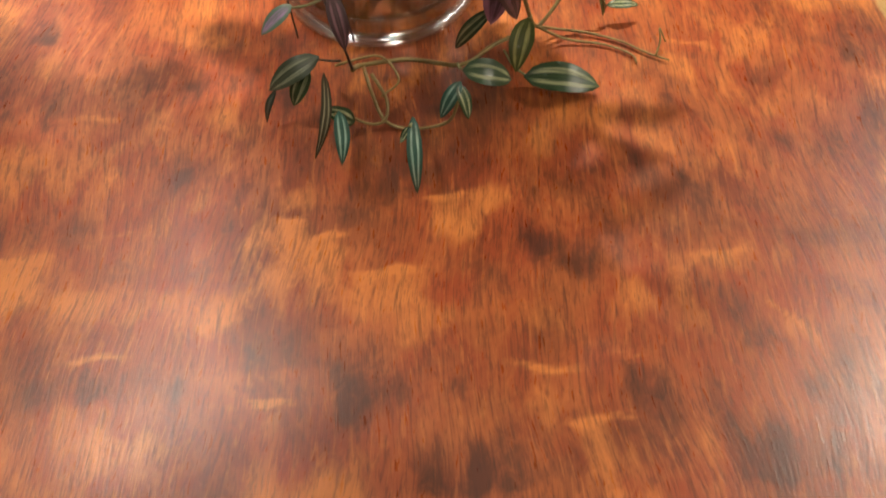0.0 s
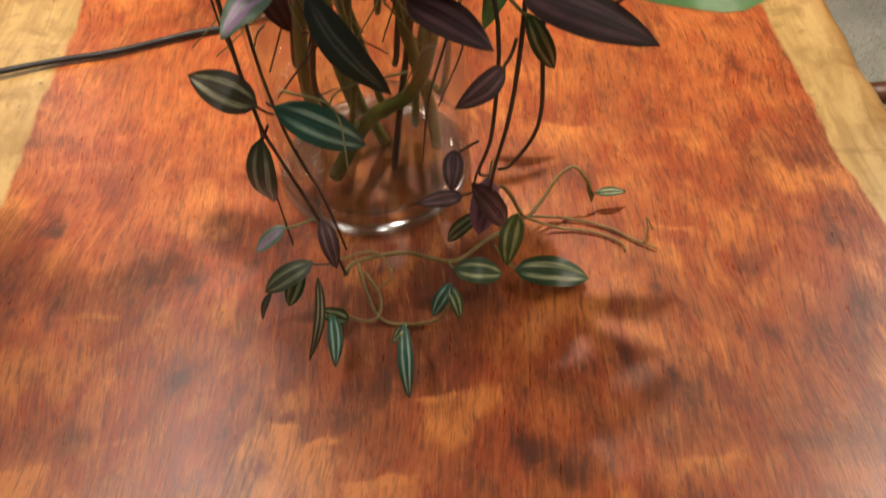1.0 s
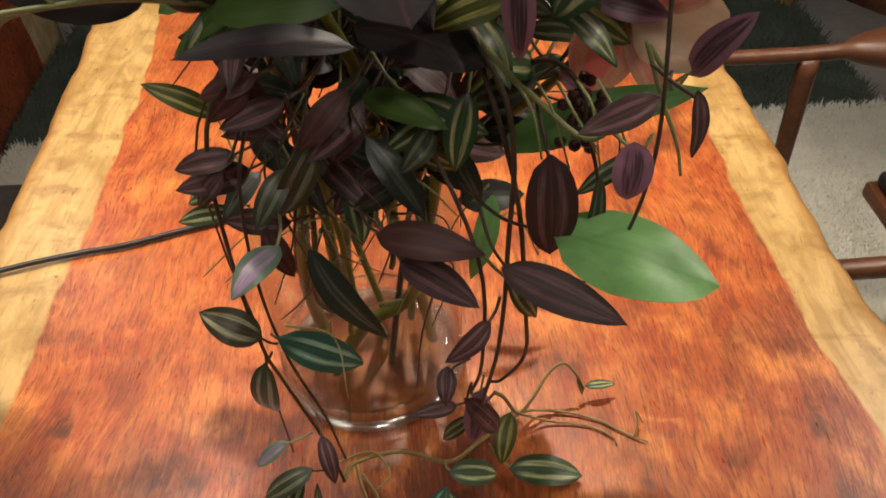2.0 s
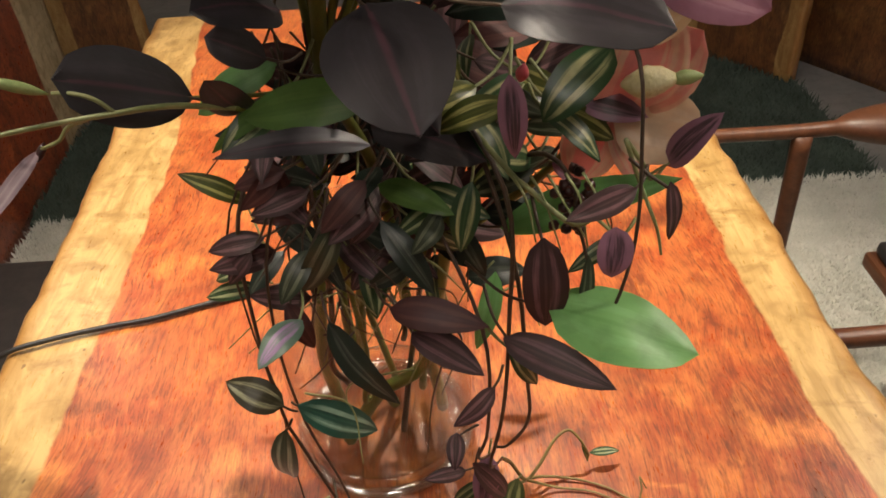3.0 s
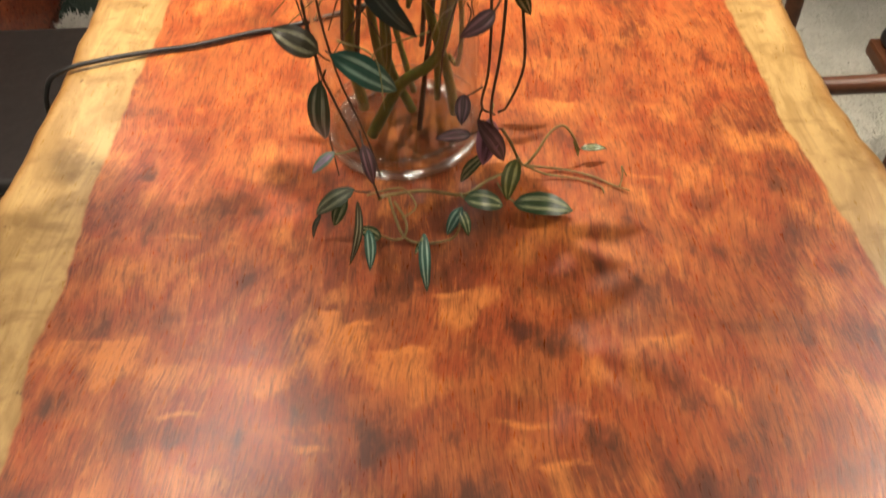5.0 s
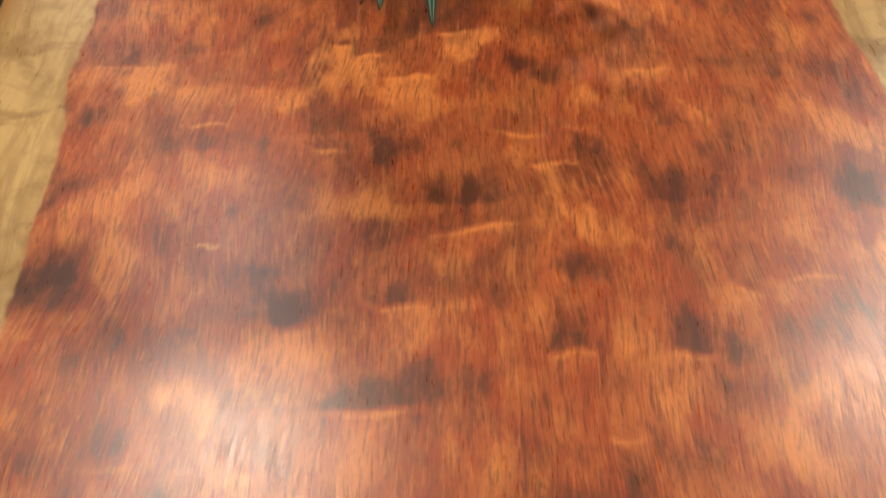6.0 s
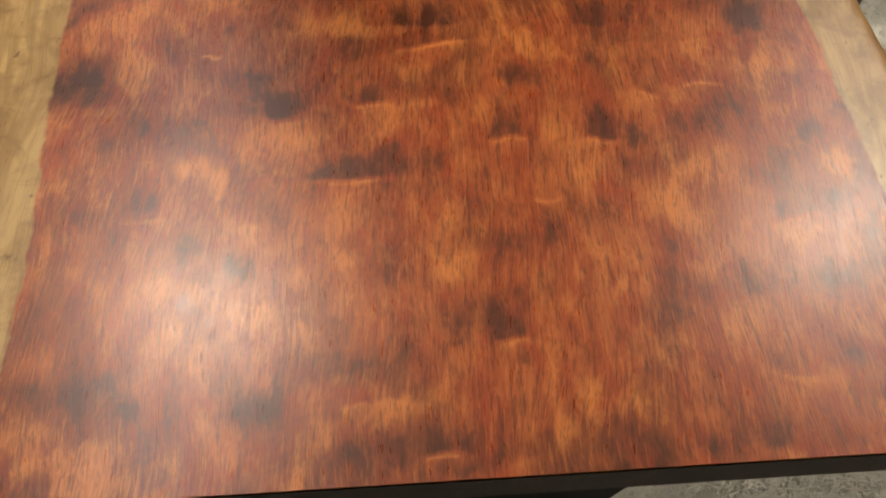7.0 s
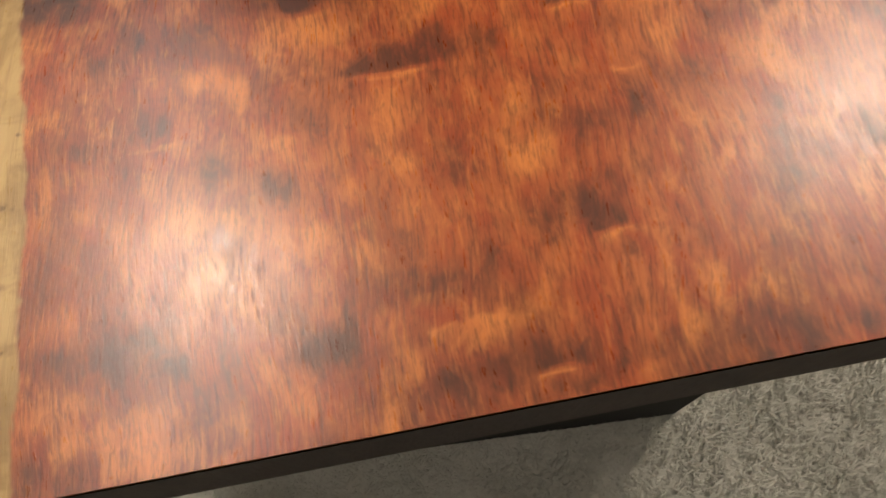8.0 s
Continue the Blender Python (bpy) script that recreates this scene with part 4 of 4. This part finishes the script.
    size = rt.uniform(0.03, 0.042)
    leaf(vine, rt.choice(("pale", "maroon", "purple", "dark")), p, p + w * size, size * 0.55, (rt.gauss(0, 0.4), -0.7, 0.6), stalk=p - w * 0.025 + Vector((0, 0.015, 0.01)))

# bare hanging strands
stem(vine, [(-0.03, 0.62, 1.20), (-0.066, 0.580, 1.14), (-0.070, 0.566, 1.05), (-0.064, 0.557, 0.97), (-0.056, 0.557, 0.93), (-0.035, 0.550, 0.86), (-0.024, 0.540, 0.815)], 0.0016, 0.0012)
stem(vine, [(-0.02, 0.61, 1.18), (-0.050, 0.575, 1.12), (-0.056, 0.562, 1.04), (-0.048, 0.556, 0.96), (-0.030, 0.552, 0.89), (-0.020, 0.545, 0.84)], 0.0013, 0.0010)
stem(vine, [(-0.01, 0.63, 1.22), (-0.078, 0.60, 1.13), (-0.082, 0.59, 1.04), (-0.070, 0.575, 0.97), (-0.071, 0.57, 0.90), (-0.066, 0.56, 0.83)], 0.0009, 0.0007)
stem(vine, [(0.06, 0.58, 1.24), (0.103, 0.515, 1.19), (0.104, 0.503, 1.10), (0.100, 0.505, 1.02), (0.092, 0.52, 0.95), (0.094, 0.55, 0.90), (0.105, 0.585, 0.865)], 0.0016, 0.0012)
stem(vine, [(0.08, 0.57, 1.23), (0.108, 0.52, 1.14), (0.116, 0.51, 1.05), (0.120, 0.53, 0.98), (0.108, 0.56, 0.915), (0.100, 0.57, 0.90)], 0.0016, 0.0012)
stem(vine, [(0.05, 0.58, 1.16), (0.088, 0.515, 1.09), (0.090, 0.51, 1.0), (0.083, 0.53, 0.94), (0.096, 0.56, 0.905)], 0.0014, 0.0012)
stem(vine, [(0.13, 0.56, 1.30), (0.163, 0.51, 1.275), (0.167, 0.485, 1.225), (0.165, 0.475, 1.17), (0.150, 0.47, 1.12), (0.130, 0.475, 1.10)], 0.0011, 0.0009)
stem(vine, [(0.07, 0.58, 1.22), (0.105, 0.51, 1.205), (0.112, 0.495, 1.205), (0.135, 0.48, 1.19), (0.150, 0.48, 1.20), (0.155, 0.475, 1.215)], 0.0018, 0.0011, STEM_PALE)
for k in range(5):
    a = 0.106 + 0.009 * k
    stem(vine, [(a, 0.500, 1.208), (a + 0.006, 0.488, 1.200), (a + 0.010 + 0.004 * (k % 3), 0.480, 1.180 - 0.006 * (k % 2))], 0.0009, 0.0005, STEM_PALE)
stem(vine, [(0.165, 0.51, 1.22), (0.178, 0.515, 1.20), (0.186, 0.525, 1.185), (0.197, 0.54, 1.184)], 0.0014, 0.0009, STEM_PALE)
stem(vine, [(0.165, 0.51, 1.22), (0.176, 0.51, 1.19), (0.184, 0.50, 1.17), (0.187, 0.495, 1.155)], 0.0014, 0.0008, STEM_PALE)

# the vine that lies on the table before the vase
stem(vine, [(-0.024, 0.540, 0.815), (-0.020, 0.575, 0.785), (0.020, 0.590, 0.776), (0.063, 0.568, 0.790), (0.09, 0.58, 0.80), (0.115, 0.605, 0.790), (0.130, 0.619, 0.785)], 0.0022, 0.0017, VINE_TAN)
stem(vine, [(-0.020, 0.575, 0.785), (-0.012, 0.550, 0.776), (-0.001, 0.529, 0.766), (0.02, 0.522, 0.764), (0.052, 0.524, 0.770), (0.062, 0.535, 0.795)], 0.0018, 0.0013, VINE_TAN)
stem(vine, [(-0.012, 0.560, 0.790), (0.0, 0.545, 0.775), (-0.001, 0.529, 0.768), (-0.012, 0.524, 0.768), (-0.027, 0.527, 0.772), (-0.040, 0.516, 0.790)], 0.0016, 0.0012, VINE_TAN)
stem(vine, [(0.020, 0.522, 0.765), (0.022, 0.512, 0.775), (0.024, 0.500, 0.800), (0.022, 0.480, 0.815)], 0.0016, 0.0012, STEM_PALE)
stem(vine, [(0.105, 0.585, 0.865), (0.115, 0.605, 0.83), (0.130, 0.619, 0.785), (0.145, 0.632, 0.790), (0.161, 0.648, 0.806), (0.176, 0.656, 0.810), (0.188, 0.652, 0.798), (0.197, 0.649, 0.778)], 0.0019, 0.0013, VINE_TAN)
stem(vine, [(0.130, 0.619, 0.785), (0.148, 0.633, 0.769), (0.18, 0.632, 0.764), (0.210, 0.621, 0.763), (0.228, 0.608, 0.763), (0.249, 0.595, 0.764)], 0.0016, 0.0009, VINE_TAN)
stem(vine, [(0.130, 0.619, 0.785), (0.16, 0.622, 0.766), (0.195, 0.617, 0.763), (0.217, 0.604, 0.763), (0.220, 0.594, 0.763)], 0.0014, 0.0009, VINE_TAN)
stem(vine, [(0.238, 0.601, 0.764), (0.242, 0.612, 0.772), (0.241, 0.620, 0.779), (0.247, 0.612, 0.770)], 0.0010, 0.0007, VINE_TAN)
stem(vine, [(-0.040, 0.56, 0.80), (-0.03, 0.575, 0.79), (-0.005, 0.585, 0.785), (0.01, 0.57, 0.772), (-0.005, 0.555, 0.768)], 0.0013, 0.0009, VINE_TAN)
leaf(vine, "green", (0.117, 0.567, 0.776), (0.182, 0.561, 0.768), 0.036, (0, -0.35, 1), bend=0.14, blunt=0.5, stalk=(0.10, 0.585, 0.79))
leaf(vine, "green", (0.064, 0.552, 0.800), (0.106, 0.560, 0.780), 0.030, (0, -0.45, 0.9), bend=0.15, blunt=0.4, stalk=(0.060, 0.565, 0.795))
leaf(vine, "yellow", (0.121, 0.606, 0.806), (0.110, 0.570, 0.778), 0.029, (-0.3, -0.5, 0.9), stalk=(0.125, 0.615, 0.80))
leaf(vine, "green", (0.088, 0.586, 0.832), (0.059, 0.598, 0.780), 0.019, (-0.5, -0.6, 0.6), stalk=(0.092, 0.575, 0.86))
leaf(vine, "purple", (0.079, 0.549, 0.908), (0.106, 0.561, 0.844), 0.026, (0.4, -0.7, 0.5), stalk=(0.085, 0.555, 0.92))
leaf(vine, "teal", (0.024, 0.492, 0.812), (0.026, 0.447, 0.775), 0.020, (0.6, -0.4, 0.7), bend=0.16, curl=0.12)
leaf(vine, "teal", (-0.036, 0.515, 0.795), (-0.034, 0.478, 0.772), 0.017, (0.3, -0.4, 0.9), bend=0.2)
leaf(vine, "green", (-0.026, 0.523, 0.772), (-0.048, 0.520, 0.793), 0.020, (0, -0.5, 0.8))
leaf(vine, "cream", (-0.047, 0.540, 0.812), (-0.055, 0.482, 0.776), 0.016, (0.8, -0.3, 0.5), bend=0.1)
leaf(vine, "pale", (-0.050, 0.548, 0.822), (-0.094, 0.538, 0.795), 0.026, (0, -0.5, 0.8), bend=0.15, stalk=(-0.035, 0.555, 0.81))
leaf(vine, "green", (-0.060, 0.545, 0.812), (-0.075, 0.530, 0.785), 0.022, (-0.2, -0.6, 0.7))
leaf(vine, "dark", (-0.088, 0.537, 0.797), (-0.100, 0.528, 0.768), 0.010, (-0.5, -0.5, 0.5))
leaf(vine, "lilac", (-0.059, 0.533, 0.886), (-0.084, 0.525, 0.866), 0.016, (-0.3, -0.6, 0.7), stalk=(-0.040, 0.545, 0.88))
leaf(vine, "purple", (-0.030, 0.529, 0.898), (-0.022, 0.507, 0.866), 0.019, (0.3, -0.7, 0.6), stalk=(-0.035, 0.548, 0.90))
leaf(vine, "teal", (0.062, 0.534, 0.806), (0.045, 0.520, 0.778), 0.018, (-0.4, -0.6, 0.6))
leaf(vine, "green", (0.060, 0.532, 0.804), (0.068, 0.515, 0.782), 0.017, (0.5, -0.6, 0.6))
leaf(vine, "green", (0.020, 0.512, 0.778), (0.012, 0.496, 0.776), 0.009, (0, -0.4, 0.8))
leaf(vine, "green", (0.198, 0.651, 0.779), (0.229, 0.655, 0.775), 0.013, (0, -0.4, 0.9))
leaf(vine, "yellow", (0.190, 0.653, 0.790), (0.196, 0.647, 0.770), 0.008, (0.4, -0.5, 0.6))

# plain green branch
leaf(green_spray, "bright", (0.122, 0.470, 1.145), (0.198, 0.446, 1.126), 0.060, (0.05, -0.32, 0.95), bend=0.04, fold=0.05, blunt=0.3, stalk=(0.08, 0.53, 1.13))
leaf(green_spray, "bright", (0.104, 0.560, 1.132), (0.200, 0.517, 1.190), 0.036, (0.2, -0.6, 0.8), bend=0.06, stalk=(0.08, 0.60, 1.12))
leaf(green_spray, "greenl", (0.035, 0.545, 1.236), (-0.044, 0.566, 1.217), 0.036, (0, -0.75, 0.65), bend=0.06, blunt=0.5, stalk=(0.02, 0.60, 1.21))
leaf(green_spray, "bright", (-0.030, 0.615, 1.228), (-0.086, 0.613, 1.197), 0.030, (0, -0.7, 0.7), blunt=0.4, stalk=(0.0, 0.61, 1.22))
leaf(green_spray, "greenl", (0.030, 0.56, 1.17), (0.075, 0.53, 1.165), 0.024, (0, -0.6, 0.8))
leaf(green_spray, "bright", (0.100, 0.555, 1.10), (0.085, 0.535, 1.05), 0.022, (0.2, -0.8, 0.4))
leaf(green_spray, "greenl", (-0.02, 0.58, 1.22), (-0.07, 0.575, 1.19), 0.018, (0, -0.6, 0.8))

# near-black branch
leaf(dark_spray, "black", (-0.079, 0.592, 1.219), (-0.130, 0.540, 1.259), 0.060, (0.15, -0.75, 0.6), bend=0.05, fold=0.06, blunt=0.55, club=True, stalk=(-0.03, 0.60, 1.215))
leaf(dark_spray, "black", (-0.045, 0.589, 1.209), (-0.059, 0.562, 1.243), 0.032, (-0.2, -0.8, 0.5), blunt=0.6, club=True, stalk=(-0.02, 0.61, 1.20))
leaf(dark_spray, "black", (-0.026, 0.576, 1.247), (-0.053, 0.562, 1.268), 0.029, (0, -0.8, 0.6), blunt=0.6, club=True, stalk=(-0.01, 0.60, 1.24))
leaf(dark_spray, "black", (0.030, 0.545, 1.206), (-0.050, 0.515, 1.220), 0.024, (0, -0.5, 0.85), fold=0.3)
leaf(dark_spray, "black", (0.040, 0.512, 1.298), (0.062, 0.450, 1.262), 0.078, (0.05, -0.7, 0.75), bend=0.08, fold=0.12, blunt=0.4, stalk=(0.02, 0.56, 1.31))
leaf(dark_spray, "black", (0.098, 0.462, 1.312), (0.160, 0.435, 1.308), 0.045, (0, -0.6, 0.8), blunt=0.8, stalk=(0.05, 0.52, 1.32))
leaf(dark_spray, "black", (0.03, 0.56, 1.21), (0.095, 0.53, 1.20), 0.040, (0, -0.5, 0.85), blunt=0.7)
leaf(dark_spray, "black", (-0.01, 0.56, 1.28), (-0.045, 0.525, 1.295), 0.045, (0, -0.6, 0.8), blunt=0.8)
leaf(dark_spray, "black", (0.02, 0.55, 1.26), (0.07, 0.49, 1.24), 0.045, (0, -0.6, 0.8), blunt=0.8)
stem(dark_spray, [(-0.01, 0.65, 1.2), (-0.03, 0.60, 1.215), (-0.08, 0.592, 1.219)], 0.002, 0.0013, STEM_GREEN)

# flower
leaf(flower, "pink", (0.168, 0.553, 1.215), (0.184, 0.535, 1.284), 0.060, (0.1, -0.9, 0.3), name="petal", blunt=0.8, fold=0.3)
leaf(flower, "ivory", (0.168, 0.553, 1.210), (0.217, 0.545, 1.200), 0.056, (0, -0.9, 0.4), name="petal", blunt=0.9, fold=0.35, bend=-0.08)
leaf(flower, "pink", (0.168, 0.556, 1.212), (0.190, 0.560, 1.165), 0.040, (0.3, -0.9, 0.3), name="petal", blunt=0.5, fold=0.3)
leaf(flower, "pink", (0.166, 0.560, 1.215), (0.150, 0.560, 1.165), 0.045, (-0.3, -0.9, 0.2), name="petal", blunt=0.7)
leaf(flower, "pink", (0.172, 0.560, 1.215), (0.214, 0.560, 1.255), 0.055, (0.1, -0.9, 0.3), name="petal", blunt=0.8)
leaf(flower, "rose", (0.178, 0.53, 1.300), (0.222, 0.500, 1.288), 0.050, (0, -0.8, 0.6), name="petal", blunt=0.8)
leaf(flower, "ivory", (0.170, 0.545, 1.262), (0.196, 0.520, 1.288), 0.030, (0.2, -0.8, 0.5), name="petal", blunt=0.5)
bead(flower, "bud", (0.179, 0.526, 1.244), (1, 0.02, 0.06), 0.031, 0.0085, BUD, lumpy=0.18)
bead(flower, "bud_tip", (0.197, 0.526, 1.2450), (1, 0.02, 0.06), 0.018, 0.0042, BUD_TIP)
bead(flower, "red_bud", (0.112, 0.515, 1.258), (0.2, -0.2, 1), 0.011, 0.0035, RED_BUD)

# twig that reaches out sideways
stem(twig, [(-0.050, 0.576, 1.219), (-0.080, 0.556, 1.232), (-0.106, 0.540, 1.237), (-0.14, 0.533, 1.236), (-0.185, 0.525, 1.232)], 0.0020, 0.0014, STEM_PALE)
stem(twig, [(-0.104, 0.541, 1.237), (-0.112, 0.540, 1.246), (-0.122, 0.540, 1.250), (-0.133, 0.540, 1.251)], 0.0013, 0.0012, STEM_PALE)
stem(twig, [(-0.118, 0.538, 1.236), (-0.130, 0.538, 1.232), (-0.138, 0.538, 1.224), (-0.150, 0.539, 1.219)], 0.0013, 0.0011, STEM_PALE)
bead(twig, "bud", (-0.148, 0.534, 1.259), (-1, -0.25, 0.5), 0.034, 0.0034, BUD_TIP)
leaf(twig, "lavender", (-0.150, 0.538, 1.257), (-0.215, 0.520, 1.290), 0.014, (0, -0.8, 0.5))
leaf(twig, "lavender", (-0.152, 0.540, 1.218), (-0.172, 0.490, 1.197), 0.012, (0.3, -0.7, 0.6), bend=0.05)
bead(twig, "bud", (-0.151, 0.539, 1.217), (-0.3, -0.5, -0.6), 0.012, 0.0026, BERRY)

# berries
rb = random.Random(8)
for k in range(26):
    c = Vector((0.142 + rb.gauss(0, 0.007), 0.520 + rb.gauss(0, 0.008), 1.190 - 0.030 * rb.random() + rb.gauss(0, 0.004)))
    bead(berries, "berry", c, (rb.uniform(-1, 1), rb.uniform(-1, 1), 1), 0.0075, 0.0036, BERRY, 5, 7)
stem(berries, [(0.11, 0.58, 1.17), (0.13, 0.55, 1.19), (0.142, 0.525, 1.185), (0.143, 0.520, 1.160)], 0.0018, 0.001)

# leaves of the dense middle and of the crown above
rc = random.Random(21)
for k in range(72):
    p = Vector((rc.uniform(-0.06, 0.10), rc.uniform(0.57, 0.70), rc.uniform(1.06, 1.22)))
    w = Vector((rc.gauss(0, 1), rc.uniform(-1, 0.2), rc.uniform(-1.2, 0.3))).normalized()
    size = rc.uniform(0.035, 0.055)
    leaf(vine, rc.choice(("dark", "purple", "maroon", "purple", "green", "dark")), p, p + w * size, size * 0.55, (rc.gauss(0, 0.5), -0.7, 0.6), stalk=p - w * 0.03 + Vector((0, 0.02, 0.01)))
for k in range(64):
    p = Vector((rc.uniform(-0.055, 0.11), rc.uniform(0.55, 0.68), rc.uniform(0.98, 1.2)))
    q = p + Vector((rc.gauss(0, 0.04), rc.gauss(0, 0.02), -rc.uniform(0.03, 0.09)))
    stem(vine, [p, (p + q) / 2 + Vector((rc.gauss(0, 0.012), rc.gauss(0, 0.012), 0.01)), q], 0.0010, 0.0005, rc.choice((STEM_BROWN, STEM_BROWN, STEM_PALE)))
for k in range(30):
    p = Vector((rc.uniform(-0.07, 0.11), rc.uniform(0.68, 0.82), rc.uniform(1.04, 1.20)))
    w = Vector((rc.gauss(0, 1), rc.uniform(-0.3, 0.6), rc.uniform(-0.8, 0.6))).normalized()
    leaf(vine, rc.choice(("dark", "purple", "maroon")), p, p + w * 0.055, 0.034, (rc.gauss(0, 0.5), -0.7, 0.6))
# dense back foliage, thickened to block the spotlight's reflection in the tabletop
for k in range(30):
    p = Vector((rc.uniform(0.0, 0.12), rc.uniform(0.63, 0.80), rc.uniform(1.01, 1.22)))
    w = Vector((rc.gauss(0, 1), rc.uniform(-0.4, 0.4), rc.uniform(-0.6, 0.8))).normalized()
    leaf(vine, rc.choice(("dark", "purple", "maroon", "green")), p, p + w * 0.055, 0.036, (rc.gauss(0, 0.3), -0.6, 0.7))
# leaves added higher up to block the same reflection
for k in range(44):
    p = Vector((rc.uniform(0.03, 0.16), rc.uniform(0.64, 0.76), rc.uniform(1.16, 1.42)))
    w = Vector((rc.gauss(0, 1), rc.uniform(-0.4, 0.4), rc.uniform(-0.6, 0.8))).normalized()
    leaf(vine, rc.choice(("dark", "purple", "maroon")), p, p + w * 0.065, 0.042, (rc.gauss(0, 0.3), -0.5, 0.8))
made = 0
while made < 140:
    d = Vector((rc.gauss(0, 1), rc.gauss(0, 1), rc.gauss(0, 1))).normalized() * rc.uniform(0.35, 1.0)
    p = Vector((0.05 + 0.19 * d.x, 0.62 + 0.17 * d.y, 1.40 + 0.14 * d.z))
    w = (Vector((d.x, d.y, 0.5 * d.z)) + Vector((rc.gauss(0, 0.4), rc.gauss(0, 0.4), rc.gauss(0, 0.3)))).normalized()
    size = rc.uniform(0.075, 0.115)
    q = p + w * size
    if min(p.z + 0.36 * (p.y - 0.5), q.z + 0.36 * (q.y - 0.5)) < 1.335:
        continue
    if p.x > 0.07 or p.y < 0.53:
        continue
    made += 1
    leaf(dark_spray, "black", p, q, size * 0.65, (rc.gauss(0, 0.5), rc.gauss(0, 0.5), 1), blunt=0.7)
# unseen back leaves of the crown, added to shade the table before the vase
for k in range(75):
    p = Vector((rc.uniform(-0.24, 0.26), rc.uniform(0.68, 0.86), rc.uniform(1.32, 1.52)))
    if p.x > 0.04:
        continue
    w = Vector((p.x + rc.gauss(0, 0.15), rc.gauss(0, 0.12), rc.gauss(0, 0.05))).normalized()
    leaf(dark_spray, "black", p, p + w * 0.10, 0.062, (rc.gauss(0, 0.3), rc.gauss(0, 0.3), 1), blunt=0.7)
# long unseen drooping side branch of the crown, added to block the left spotlight
branch = [Vector(q) for q in ((0.0, 0.66, 1.40), (-0.12, 0.60, 1.52), (-0.22, 0.44, 1.55), (-0.31, 0.36, 1.53), (-0.40, 0.325, 1.49))]
stem(dark_spray, branch, 0.003, 0.0015, STEM_GREEN)
for k, q in enumerate(smooth_line(branch[2:], 14)):
    for s in (-1, 1):
        w = Vector((0.45 * s + rc.gauss(0, 0.25), 0.35 * s + rc.gauss(0, 0.25), rc.uniform(-0.35, 0.05))).normalized()
        size = rc.uniform(0.08, 0.115)
        if min(q.y, q.y + w.y * size) > 0.275 and max(q.y, q.y + w.y * size) < 0.41:
            leaf(dark_spray, "black", q, q + w * size, size * 0.62, (rc.gauss(0, 0.3), rc.gauss(0, 0.3), 1), blunt=0.7)
for k in range(9):
    a = 0.7 * k
    stem(dark_spray, [(-0.01, 0.65, 1.2), (0.02 + 0.05 * math.cos(a), 0.66 + 0.05 * math.sin(a), 1.33), (0.03 + 0.15 * math.cos(a), 0.66 + 0.13 * math.sin(a), 1.45)], 0.003, 0.0018, STEM_GREEN)

# ---- cable ----
v, f = tube([(-0.05, 1.02, 0.7645), (-0.14, 0.972, 0.7645), (-0.20, 0.947, 0.765), (-0.24, 0.935, 0.766), (-0.32, 0.907, 0.766), (-0.375, 0.896, 0.766), (-0.44, 0.876, 0.768), (-0.49, 0.858, 0.766),
             (-0.522, 0.848, 0.745), (-0.535, 0.838, 0.68), (-0.530, 0.835, 0.5), (-0.54, 0.86, 0.2), (-0.60, 0.9, 0.036)], 0.0037, 0.0037, 10, 8)
tagged(mesh_part("power_cable", v, f, CABLE_RUBBER), "black rubber power cable lying across the table and over its edge", "cable")
